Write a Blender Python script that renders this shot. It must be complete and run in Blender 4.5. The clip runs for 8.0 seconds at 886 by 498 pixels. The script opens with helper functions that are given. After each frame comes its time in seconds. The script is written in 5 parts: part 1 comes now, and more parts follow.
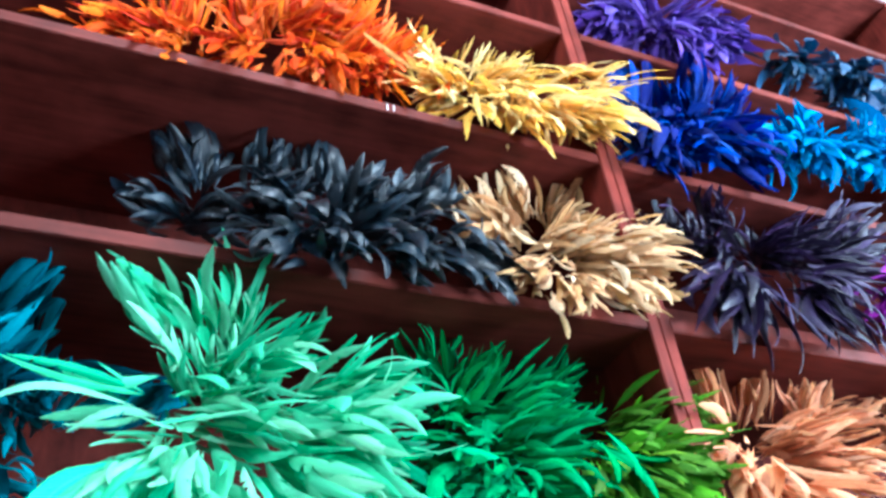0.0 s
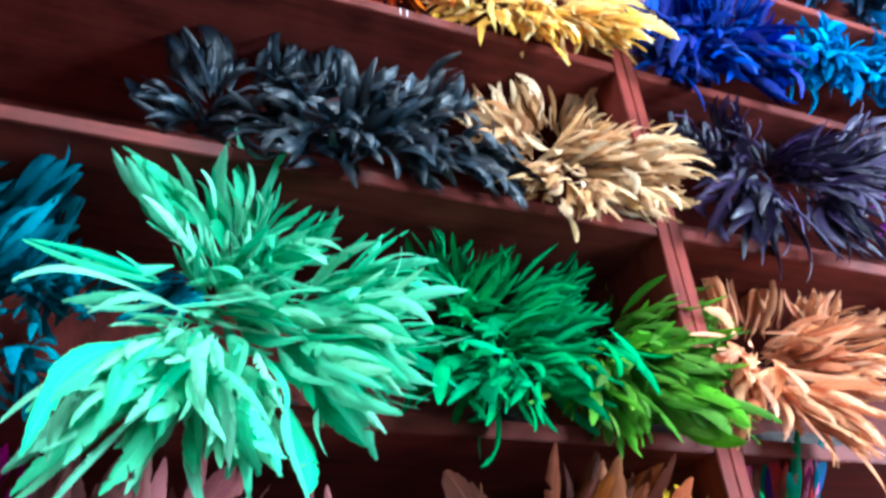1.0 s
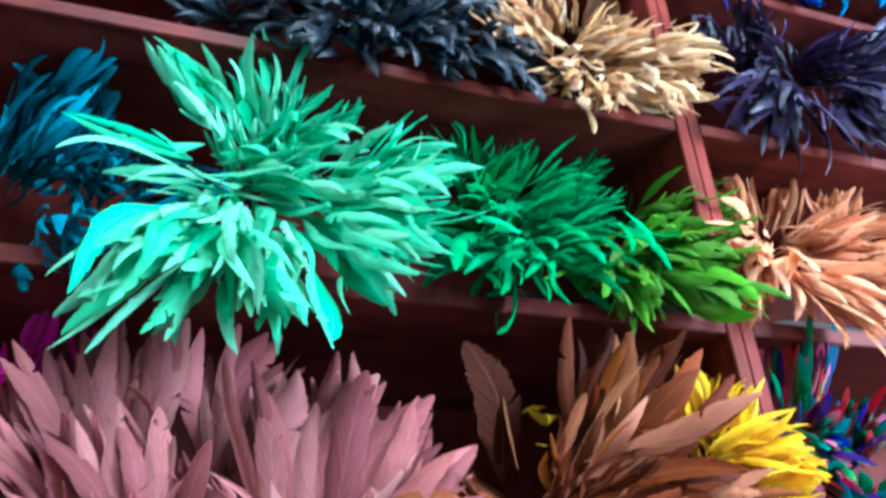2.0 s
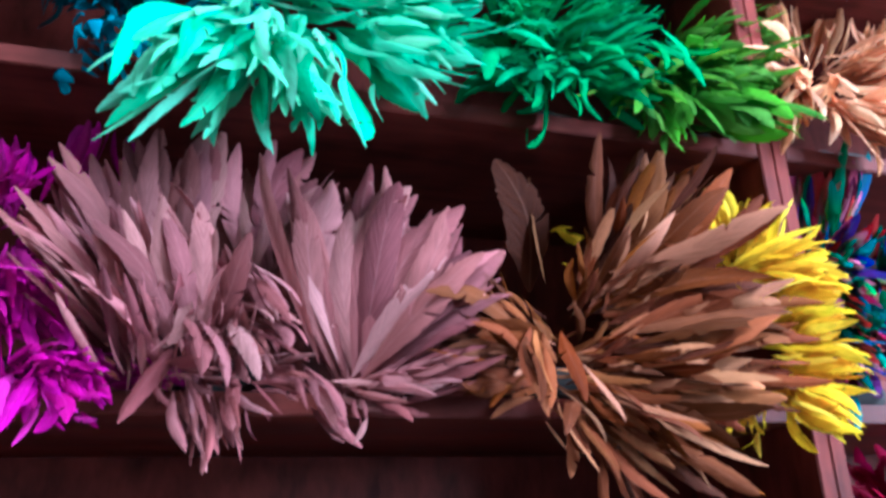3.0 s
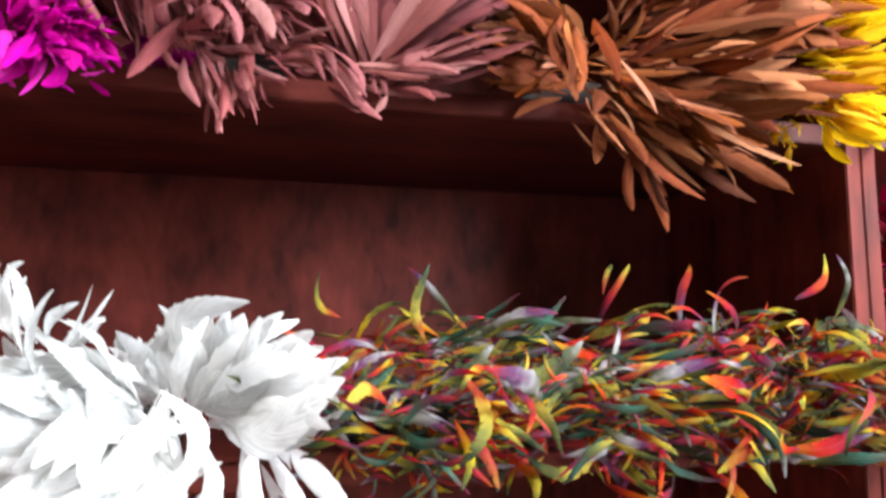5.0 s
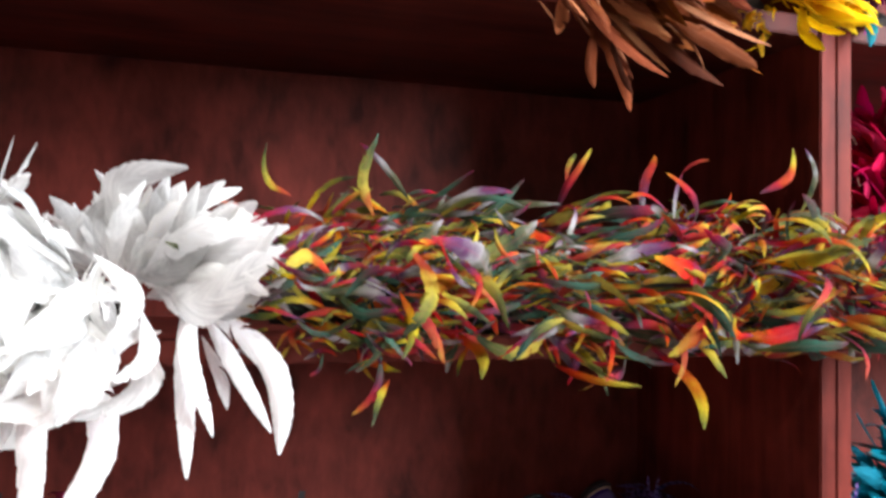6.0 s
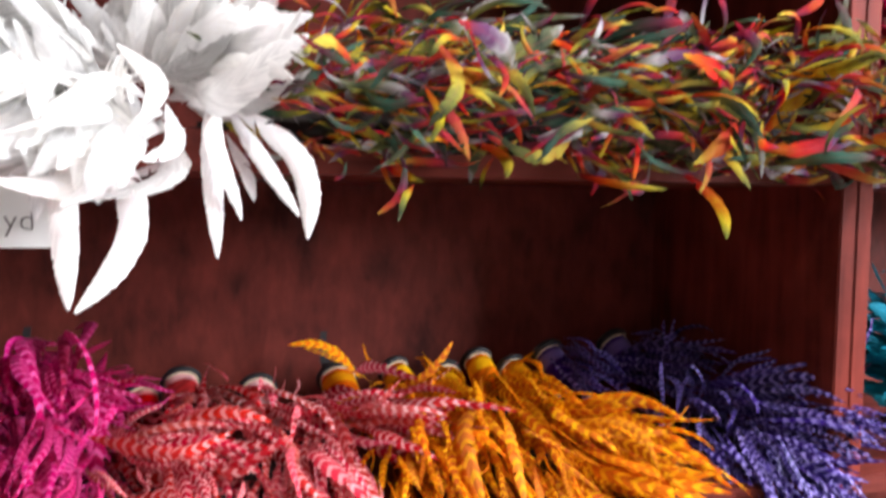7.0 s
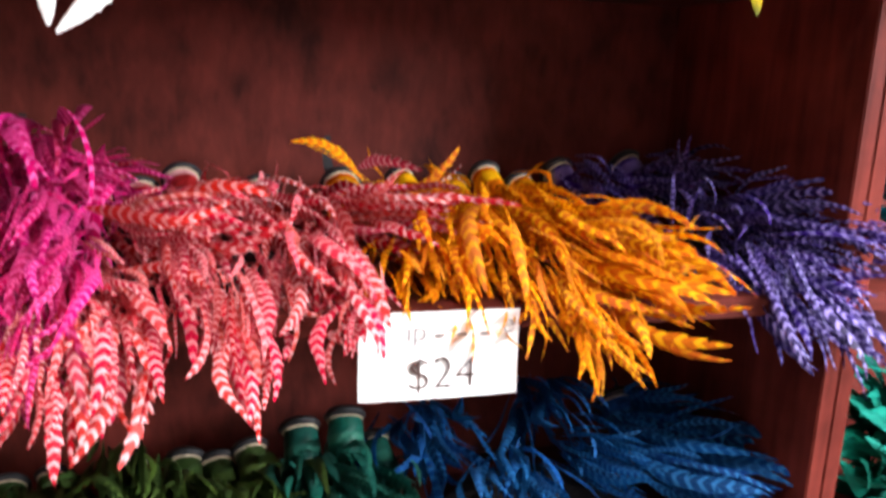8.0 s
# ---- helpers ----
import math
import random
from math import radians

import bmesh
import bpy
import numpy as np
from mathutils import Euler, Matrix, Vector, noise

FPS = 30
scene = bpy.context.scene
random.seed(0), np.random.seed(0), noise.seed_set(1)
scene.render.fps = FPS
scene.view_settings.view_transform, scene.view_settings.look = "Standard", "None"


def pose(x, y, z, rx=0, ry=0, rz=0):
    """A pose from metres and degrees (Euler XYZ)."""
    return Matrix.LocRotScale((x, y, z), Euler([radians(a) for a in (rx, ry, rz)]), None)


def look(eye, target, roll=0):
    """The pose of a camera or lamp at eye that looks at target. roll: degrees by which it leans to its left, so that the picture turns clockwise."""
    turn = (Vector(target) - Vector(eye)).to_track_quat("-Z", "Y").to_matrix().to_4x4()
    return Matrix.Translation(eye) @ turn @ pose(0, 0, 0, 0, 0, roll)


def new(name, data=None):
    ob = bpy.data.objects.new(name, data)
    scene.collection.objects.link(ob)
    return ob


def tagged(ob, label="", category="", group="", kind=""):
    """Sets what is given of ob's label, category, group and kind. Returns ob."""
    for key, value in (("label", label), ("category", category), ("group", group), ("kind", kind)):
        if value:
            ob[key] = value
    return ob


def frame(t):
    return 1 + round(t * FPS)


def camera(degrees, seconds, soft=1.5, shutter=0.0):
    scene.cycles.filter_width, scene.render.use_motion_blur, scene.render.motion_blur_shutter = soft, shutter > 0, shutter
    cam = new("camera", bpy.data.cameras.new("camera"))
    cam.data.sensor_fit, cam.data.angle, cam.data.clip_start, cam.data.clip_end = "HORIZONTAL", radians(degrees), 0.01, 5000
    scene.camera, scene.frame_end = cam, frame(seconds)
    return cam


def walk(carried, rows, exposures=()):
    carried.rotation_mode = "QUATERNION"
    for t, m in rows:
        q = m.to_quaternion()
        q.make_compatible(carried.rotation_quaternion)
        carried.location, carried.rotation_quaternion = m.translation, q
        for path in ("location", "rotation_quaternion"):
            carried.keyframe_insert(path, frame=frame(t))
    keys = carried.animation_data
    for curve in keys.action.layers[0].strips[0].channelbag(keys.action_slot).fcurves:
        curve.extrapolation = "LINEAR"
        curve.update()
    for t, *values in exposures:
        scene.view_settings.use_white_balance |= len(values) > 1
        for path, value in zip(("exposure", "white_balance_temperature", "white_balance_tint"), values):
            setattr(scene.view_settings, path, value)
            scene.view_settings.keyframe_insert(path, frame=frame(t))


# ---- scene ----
cam = camera(57.91, 8.0, soft=3.0, shutter=0.4)
# seconds, place, pitch, roll, yaw
ROWS = [
    (0.0, -0.6591, -0.7212, 1.2808, 37.75, 5.45, -22.54),
    (0.5, -0.6508, -0.7264, 1.2668, 35.22, 4.56, -21.89),
    (1.0, -0.6472, -0.7177, 1.2465, 32.76, 4.19, -21.61),
    (1.2, -0.6408, -0.7110, 1.2324, 31.95, 3.97, -21.37),
    (2.3, -0.6330, -0.7173, 1.1419, 27.30, 2.79, -18.47),
    (2.5, -0.6329, -0.7093, 1.1269, 25.53, 2.38, -18.11),
    (3.0, -0.6294, -0.7041, 1.1053, 20.19, 1.87, -17.24),
    (3.5, -0.6270, -0.6952, 1.0913, 16.60, 1.70, -16.80),
    (4.0, -0.6240, -0.6894, 1.0657, 14.51, 1.35, -16.19),
    (4.5, -0.6243, -0.6712, 1.0367, 11.24, 1.00, -16.18),
    (5.0, -0.6203, -0.6515, 1.0119, 6.82, 0.23, -16.41),
    (5.2, -0.6155, -0.6474, 1.0120, 5.23, 0.16, -16.42),
    (6.3, -0.5835, -0.6343, 0.9490, 0.80, -0.95, -17.96),
    (6.5, -0.5892, -0.6337, 0.9350, -0.24, -0.69, -18.27),
    (7.0, -0.5983, -0.6320, 0.8847, -3.78, -0.73, -16.98),
    (7.5, -0.5971, -0.6277, 0.8491, -7.96, -1.49, -16.19),
    (8.0, -0.5883, -0.6199, 0.8013, -12.27, -2.55, -15.99),
]
EXPOSURES = [(0.0, 0.74, 4950, 0), (1.0, 0.74, 4950, 0), (2.5, 0.74, 4600, 0), (3.0, 0.66, 4480, 1), (4.0, 0.9, 4450, 6), (4.5, 1.02, 5450, 7), (5.0, 0.92, 6000, 8), (6.5, 0.66, 6300, 14), (8.0, 0.82, 6500, 17)]
walk(cam, [(t, pose(x, y, z, 90 + p, r, a)) for t, x, y, z, p, r, a in ROWS], EXPOSURES)

# ---------------------------------------------------------------- light
world = bpy.data.worlds.new("shop_world")
scene.world = world
world.use_nodes = True
wn = world.node_tree.nodes
sky = wn.new("ShaderNodeTexSky")
sky.sky_type, sky.sun_disc = "NISHITA", False
sky.sun_elevation, sky.sun_rotation = radians(48), radians(150)
wn["Background"].inputs["Strength"].default_value = 0.12
world.node_tree.links.new(sky.outputs[0], wn["Background"].inputs["Color"])

WINDOW = (1.5, 3.0, 1.1, 2.9)  # x0, x1, z0, z1 of the shop window
TOP_LIGHT = 3.36
FRONT = -2.1                     # inside face of the window wall


def area(name, place, target, sx, sy, power, colour):
    lamp = bpy.data.lights.new(name, "AREA")
    lamp.shape, lamp.size, lamp.size_y, lamp.energy, lamp.color = "RECTANGLE", sx, sy, power, colour
    ob = new(name, lamp)
    ob.matrix_world = look(place, target)
    return ob


area("window_light", (2.25, FRONT - 0.02, 2.0), (2.25, 0.0, 2.0), 1.45, 1.75, 330, (0.92, 0.97, 1.0))
area("ceiling_lamp", (-0.4, -1.35, TOP_LIGHT), (-0.3, -0.1, 1.5), 1.4, 0.6, 82, (1.0, 0.97, 0.94))

# ---------------------------------------------------------------- materials


def nodes_of(name):
    m = bpy.data.materials.new(name)
    m.use_nodes = True
    return m, m.node_tree.nodes, m.node_tree.links, m.node_tree.nodes["Principled BSDF"]


def wood(name, dark, light, grain, rough, shine=0.15):
    """Stained, varnished wood; grain: the stretch of the figure along x, y and z."""
    m, n, l, bsdf = nodes_of(name)
    tc, mp = n.new("ShaderNodeTexCoord"), n.new("ShaderNodeMapping")
    mp.inputs["Scale"].default_value = grain
    l.new(tc.outputs["Object"], mp.inputs[0])
    fine, broad, blot = n.new("ShaderNodeTexNoise"), n.new("ShaderNodeTexNoise"), n.new("ShaderNodeTexNoise")
    for node, scale, detail in ((fine, 70.0, 6), (broad, 16.0, 4), (blot, 14.0, 4)):
        node.inputs["Scale"].default_value, node.inputs["Detail"].default_value = scale, detail
    fine.inputs["Distortion"].default_value = 0.4
    l.new(mp.outputs[0], fine.inputs[0]), l.new(mp.outputs[0], broad.inputs[0]), l.new(tc.outputs["Object"], blot.inputs[0])
    add = n.new("ShaderNodeMath")
    add.operation = "MULTIPLY_ADD"
    l.new(fine.outputs[0], add.inputs[0])
    add.inputs[1].default_value = 0.32
    mul = n.new("ShaderNodeMath")
    mul.operation = "MULTIPLY_ADD"
    l.new(broad.outputs[0], mul.inputs[0])
    mul.inputs[1].default_value = 0.4
    bl = n.new("ShaderNodeMath")
    bl.operation = "MULTIPLY"
    l.new(blot.outputs[0], bl.inputs[0])
    bl.inputs[1].default_value = 0.45
    l.new(bl.outputs[0], mul.inputs[2])
    l.new(mul.outputs[0], add.inputs[2])
    ramp = n.new("ShaderNodeValToRGB")
    ramp.color_ramp.elements[0].position, ramp.color_ramp.elements[1].position = 0.43, 0.74
    ramp.color_ramp.elements[0].color, ramp.color_ramp.elements[1].color = (*dark, 1), (*light, 1)
    l.new(add.outputs[0], ramp.inputs[0]), l.new(ramp.outputs[0], bsdf.inputs["Base Color"])
    rr = n.new("ShaderNodeMapRange")
    rr.inputs["To Min"].default_value, rr.inputs["To Max"].default_value = rough - 0.08, rough + 0.14
    l.new(blot.outputs[0], rr.inputs[0]), l.new(rr.outputs[0], bsdf.inputs["Roughness"])
    bump = n.new("ShaderNodeBump")
    bump.inputs["Strength"].default_value, bump.inputs["Distance"].default_value = 0.1, 0.001
    l.new(fine.outputs[0], bump.inputs["Height"]), l.new(bump.outputs[0], bsdf.inputs["Normal"])
    bsdf.inputs["Specular IOR Level"].default_value = shine
    return m


def plain(name, colour, rough, scale=30.0, depth=0.15):
    m, n, l, bsdf = nodes_of(name)
    tc, noi = n.new("ShaderNodeTexCoord"), n.new("ShaderNodeTexNoise")
    noi.inputs["Scale"].default_value, noi.inputs["Detail"].default_value = scale, 5
    l.new(tc.outputs["Object"], noi.inputs[0])
    ramp = n.new("ShaderNodeValToRGB")
    ramp.color_ramp.elements[0].position, ramp.color_ramp.elements[1].position = 0.3, 0.7
    ramp.color_ramp.elements[0].color = (*[c * (1 - depth) for c in colour], 1)
    ramp.color_ramp.elements[1].color = (*[min(1, c * (1 + depth)) for c in colour], 1)
    l.new(noi.outputs[0], ramp.inputs[0]), l.new(ramp.outputs[0], bsdf.inputs["Base Color"])
    bump = n.new("ShaderNodeBump")
    bump.inputs["Strength"].default_value, bump.inputs["Distance"].default_value = 0.1, 0.002
    l.new(noi.outputs[0], bump.inputs["Height"]), l.new(bump.outputs[0], bsdf.inputs["Normal"])
    bsdf.inputs["Roughness"].default_value = rough
    return m


def feather_material(name, colours, rough=0.5, thin=0.25, bars=0, bar_colour=(1, 1, 1), patch=0.0):
    """Dyed feather vane. colours: two or more, one of which each feather takes by chance; bars: pale cross bars along
    its length; patch: how much the colours run into one another along the vane."""
    m, n, l, bsdf = nodes_of(name)
    uv, sep, info = n.new("ShaderNodeUVMap"), n.new("ShaderNodeSeparateXYZ"), n.new("ShaderNodeObjectInfo")
    l.new(uv.outputs[0], sep.inputs[0])

    def math_node(op, a, b=None, c=None):
        k = n.new("ShaderNodeMath")
        k.operation = op
        for i, v in enumerate((a, b, c)):
            if v is None:
                continue
            if isinstance(v, (int, float)):
                k.inputs[i].default_value = v
            else:
                l.new(v, k.inputs[i])
        return k.outputs[0]

    geo = n.new("ShaderNodeNewGeometry")
    rand = math_node("FRACT", math_node("ADD", info.outputs["Random"], geo.outputs["Random Per Island"]))
    side = math_node("ABSOLUTE", math_node("SUBTRACT", sep.outputs["X"], 0.5))       # 0 at the quill, 0.5 at the edge
    along = sep.outputs["Y"]
    # colour of this feather
    ramp = n.new("ShaderNodeValToRGB")
    el = ramp.color_ramp.elements
    while len(el) < len(colours):
        el.new(0.5)
    for i, c in enumerate(colours):
        el[i].position, el[i].color = i / max(1, len(colours) - 1), (*c, 1)
    pick = rand
    tc = n.new("ShaderNodeTexCoord")
    noi = n.new("ShaderNodeTexNoise")
    noi.noise_dimensions = "4D"
    noi.inputs["Scale"].default_value, noi.inputs["Detail"].default_value = (5.0, 3)
    l.new(tc.outputs["Object"], noi.inputs["Vector"])
    l.new(math_node("MULTIPLY", rand, 40.0), noi.inputs["W"])
    if patch:
        drift = math_node("MULTIPLY_ADD", along, patch, math_node("MULTIPLY", noi.outputs[0], patch * 0.8))
        pick = math_node("FRACT", math_node("ADD", math_node("MULTIPLY", rand, 7.0), drift))
    l.new(pick, ramp.inputs[0])
    hsv = n.new("ShaderNodeHueSaturation")
    l.new(ramp.outputs[0], hsv.inputs["Color"])
    l.new(math_node("MULTIPLY_ADD", math_node("FRACT", math_node("MULTIPLY", rand, 13.7)), 0.016, 0.492), hsv.inputs["Hue"])
    l.new(math_node("MULTIPLY_ADD", math_node("FRACT", math_node("MULTIPLY", rand, 29.3)), 0.12, 0.96), hsv.inputs["Saturation"])
    # barbs run slantwise from the quill
    barb = math_node("SINE", math_node("MULTIPLY", math_node("SUBTRACT", along, math_node("MULTIPLY", side, 0.35)), 230.0))
    val = math_node("MULTIPLY_ADD", math_node("FRACT", math_node("MULTIPLY", rand, 5.1)), 0.5, 0.72)
    comb, streak = n.new("ShaderNodeCombineXYZ"), n.new("ShaderNodeTexNoise")
    l.new(math_node("MULTIPLY", math_node("SUBTRACT", along, math_node("MULTIPLY", side, 0.4)), 38.0), comb.inputs[0])
    l.new(math_node("MULTIPLY", sep.outputs["X"], 2.6), comb.inputs[1])
    l.new(math_node("MULTIPLY", rand, 61.0), comb.inputs[2])
    l.new(comb.outputs[0], streak.inputs["Vector"])
    streak.inputs["Scale"].default_value, streak.inputs["Detail"].default_value = 1.0, 4
    val = math_node("MULTIPLY_ADD", barb, 0.08, val)
    val = math_node("MULTIPLY_ADD", math_node("SUBTRACT", streak.outputs[0], 0.5), 1.0, val)
    val = math_node("MULTIPLY_ADD", math_node("SUBTRACT", noi.outputs[0], 0.5), 0.5, val)
    l.new(val, hsv.inputs["Value"])
    colour = hsv.outputs[0]
    if bars:
        wob = math_node("MULTIPLY_ADD", math_node("SUBTRACT", noi.outputs[0], 0.5), 2.6,
                        math_node("SUBTRACT", math_node("MULTIPLY", along, bars * 6.283), math_node("MULTIPLY", side, 1.6)))
        wave = n.new("ShaderNodeMapRange")
        wave.inputs["From Min"].default_value, wave.inputs["From Max"].default_value = 0.15, 0.6
        l.new(math_node("SINE", wob), wave.inputs[0])
        mix = n.new("ShaderNodeMix")
        mix.data_type = "RGBA"
        strength = math_node("MULTIPLY_ADD", math_node("FRACT", math_node("MULTIPLY", rand, 17.3)), 0.6, 0.3)
        l.new(math_node("MULTIPLY", wave.outputs[0], strength), mix.inputs["Factor"])
        l.new(colour, mix.inputs[6])
        mix.inputs[7].default_value = (*bar_colour, 1)
        colour = mix.outputs[2]
    # the quill shows as a paler line
    quill = n.new("ShaderNodeMapRange")
    quill.inputs["From Min"].default_value, quill.inputs["From Max"].default_value = 0.035, 0.012
    l.new(side, quill.inputs[0])
    mixq = n.new("ShaderNodeMix")
    mixq.data_type = "RGBA"
    l.new(math_node("MULTIPLY", quill.outputs[0], 0.16), mixq.inputs["Factor"])
    l.new(colour, mixq.inputs[6])
    mixq.inputs[7].default_value = (*[min(1, c * 1.5 + 0.1) for c in colours[len(colours) // 2]], 1)
    colour = mixq.outputs[2]
    l.new(colour, bsdf.inputs["Base Color"])
    bsdf.inputs["Roughness"].default_value = rough + (0.15 if max(map(max, colours)) > 0.2 else 0.0)
    bsdf.inputs["Specular IOR Level"].default_value = 0.1 if max(map(max, colours)) > 0.2 else 0.4 if max(map(max, colours)) > 0.04 else 0.35
    bsdf.inputs["Sheen Weight"].default_value = 0.0
    bump = n.new("ShaderNodeBump")
    bump.inputs["Strength"].default_value, bump.inputs["Distance"].default_value = 0.3, 0.002
    l.new(math_node("MULTIPLY_ADD", streak.outputs[0], 6.0, math_node("MULTIPLY", barb, 0.35)), bump.inputs["Height"])
    l.new(bump.outputs[0], bsdf.inputs["Normal"])
    trans, mixs = n.new("ShaderNodeBsdfTranslucent"), n.new("ShaderNodeMixShader")
    l.new(colour, trans.inputs["Color"])
    mixs.inputs[0].default_value = thin * 0.9
    l.new(bsdf.outputs[0], mixs.inputs[1]), l.new(trans.outputs[0], mixs.inputs[2])
    l.new(mixs.outputs[0], n["Material Output"].inputs["Surface"])
    return m


WOOD_UP = wood("mahogany_upright", (0.047, 0.009, 0.0065), (0.2, 0.035, 0.025), (1.0, 1.0, 0.4), 0.6)
WOOD_ALONG = wood("mahogany_board", (0.04, 0.0075, 0.0055), (0.155, 0.03, 0.022), (0.12, 1.0, 1.0), 0.45, 0.07)
# same stain as the boards, coloured lighter for light on the post fronts
WOOD_POST_LIT = wood("mahogany_post_lit", (0.055, 0.0095, 0.007), (0.21, 0.036, 0.025), (1.0, 1.0, 0.12), 0.5, 0.05)
PLASTER = plain("painted_plaster", (0.42, 0.4, 0.39), 0.85, 12, 0.08)
FLOORING = plain("worn_floor", (0.2, 0.18, 0.165), 0.5, 5, 0.25)
CARD = plain("white_card", (0.8, 0.79, 0.76), 0.7, 40, 0.03)
# near-black for the bundle cores, in place of shade deep between feathers
CORE_SHADE = plain("core_shade", (0.02, 0.014, 0.012), 0.9, 120, 0.4)
INK = plain("brown_ink", (0.05, 0.025, 0.02), 0.6, 60, 0.2)
CREAM = plain("cream_cord", (0.62, 0.5, 0.34), 0.8, 150, 0.25)
# black of the loose tails, and of the bands that model shade behind cords
TAIL_AND_SHADE = plain("tail_and_shade", (0.012, 0.012, 0.014), 0.6, 80, 0.3)
METAL = plain("steel_staple", (0.6, 0.6, 0.62), 0.25, 50, 0.1)

F = feather_material
MINT = F("mint_feather", [(0.08, 0.44, 0.21), (0.15, 0.56, 0.3), (0.28, 0.66, 0.4)], 0.5, 0.3)
TEAL = F("teal_feather", [(0.0, 0.045, 0.075), (0.0015, 0.12, 0.17), (0.004, 0.26, 0.34)], 0.34, 0.15)
EMERALD = F("emerald_feather", [(0.0, 0.15, 0.04), (0.006, 0.28, 0.07), (0.014, 0.35, 0.12)], 0.45, 0.22)
OLIVE = F("olive_feather", [(0.06, 0.16, 0.012), (0.1, 0.26, 0.02), (0.18, 0.36, 0.035)], 0.45, 0.22)
PEACH = F("peach_feather", [(0.62, 0.23, 0.1), (0.74, 0.34, 0.17), (0.8, 0.45, 0.26)], 0.5, 0.3)
APRICOT = F("apricot_feather", [(0.62, 0.28, 0.15), (0.7, 0.36, 0.2)], 0.5, 0.28)
BLACK = F("black_feather", [(0.003, 0.007, 0.011), (0.005, 0.011, 0.018), (0.01, 0.021, 0.032)], 0.28, 0.04)
BEIGE = F("beige_feather", [(0.52, 0.27, 0.12), (0.64, 0.4, 0.2), (0.74, 0.54, 0.33)], 0.45, 0.28)
PLUM = F("plum_feather", [(0.008, 0.005, 0.018), (0.015, 0.009, 0.034), (0.05, 0.028, 0.09)], 0.32, 0.08)
VIOLET = F("violet_feather", [(0.12, 0.01, 0.16), (0.26, 0.03, 0.32)], 0.4, 0.2)
ORANGE = F("orange_feather", [(0.6, 0.04, 0.008), (0.78, 0.13, 0.012), (0.85, 0.22, 0.02)], 0.5, 0.28)
GOLD = F("gold_feather", [(0.8, 0.45, 0.06), (0.86, 0.57, 0.15), (0.9, 0.7, 0.34)], 0.5, 0.35)
ROYAL = F("royal_feather", [(0.003, 0.008, 0.1), (0.006, 0.02, 0.21), (0.008, 0.05, 0.33)], 0.42, 0.18)
SKY = F("sky_feather", [(0.0, 0.09, 0.25), (0.006, 0.18, 0.42), (0.03, 0.3, 0.55)], 0.45, 0.22)
PERIWINKLE = F("periwinkle_feather", [(0.045, 0.02, 0.15), (0.085, 0.04, 0.26), (0.14, 0.085, 0.38)], 0.45, 0.22)
NAVY = F("slate_feather", [(0.008, 0.03, 0.08), (0.012, 0.06, 0.13)], 0.45, 0.12)
MAGENTA = F("magenta_feather", [(0.42, 0.0, 0.2), (0.58, 0.001, 0.32), (0.68, 0.006, 0.42)], 0.42, 0.25)
ROSE = F("rose_feather", [(0.2, 0.054, 0.056), (0.31, 0.096, 0.096), (0.47, 0.19, 0.18)], 0.5, 0.32)
# the palest brown is a highlight put into the colour, dealt by chance
BROWN = F("chestnut_feather", [(0.06, 0.013, 0.004), (0.15, 0.033, 0.009), (0.23, 0.058, 0.017), (0.48, 0.19, 0.095)], 0.48, 0.18)
YELLOW = F("yellow_feather", [(0.82, 0.45, 0.001), (0.9, 0.57, 0.003), (0.93, 0.68, 0.015)], 0.5, 0.35)
RAINBOW = [(0.24, 0.012, 0.016), (0.36, 0.026, 0.012), (0.34, 0.09, 0.012), (0.36, 0.27, 0.03), (0.1, 0.1, 0.02), (0.025, 0.036, 0.014), (0.03, 0.085, 0.06), (0.045, 0.05, 0.035),
           (0.09, 0.014, 0.035), (0.32, 0.016, 0.024), (0.34, 0.06, 0.012), (0.4, 0.3, 0.03), (0.14, 0.14, 0.03), (0.02, 0.03, 0.014), (0.08, 0.08, 0.04), (0.28, 0.26, 0.26), (0.09, 0.03, 0.08), (0.24, 0.012, 0.016)]
CARNIVAL = F("carnival_feather", [(0.45, 0.012, 0.02), (0.3, 0.014, 0.07), (0.1, 0.02, 0.17), (0.015, 0.025, 0.25), (0.005, 0.1, 0.08), (0.01, 0.16, 0.04), (0.0, 0.2, 0.25),
                                  (0.03, 0.35, 0.03), (0.5, 0.1, 0.22), (0.1, 0.03, 0.02), (0.45, 0.012, 0.02)], 0.42, 0.22, patch=0.1)
RAINBOW_MIX = F("rainbow_feather", RAINBOW, 0.42, 0.18, patch=0.26)
WHITE = F("white_feather", [(0.78, 0.77, 0.74), (0.84, 0.83, 0.81), (0.86, 0.86, 0.85)], 0.6, 0.55)
CRIMSON = F("crimson_feather", [(0.4, 0.0, 0.04), (0.6, 0.004, 0.09)], 0.45, 0.22)
TURQUOISE = F("turquoise_feather", [(0.0, 0.18, 0.26), (0.004, 0.32, 0.42)], 0.45, 0.22)
MAGSTRIPE = F("magenta_barred_feather", [(0.42, 0.001, 0.07), (0.6, 0.003, 0.15)], 0.45, 0.25, 15, (0.86, 0.14, 0.4))
CORAL = F("coral_barred_feather", [(0.5, 0.014, 0.03), (0.62, 0.032, 0.045), (0.62, 0.07, 0.07)], 0.45, 0.25, 11, (0.95, 0.56, 0.57))
AMBER = F("amber_barred_feather", [(0.5, 0.085, 0.0003), (0.7, 0.18, 0.0006)], 0.5, 0.3, 10, (0.94, 0.5, 0.002))
PURPLE = F("purple_barred_feather", [(0.009, 0.001, 0.055), (0.025, 0.003, 0.15)], 0.42, 0.16, 10, (0.38, 0.3, 0.75))
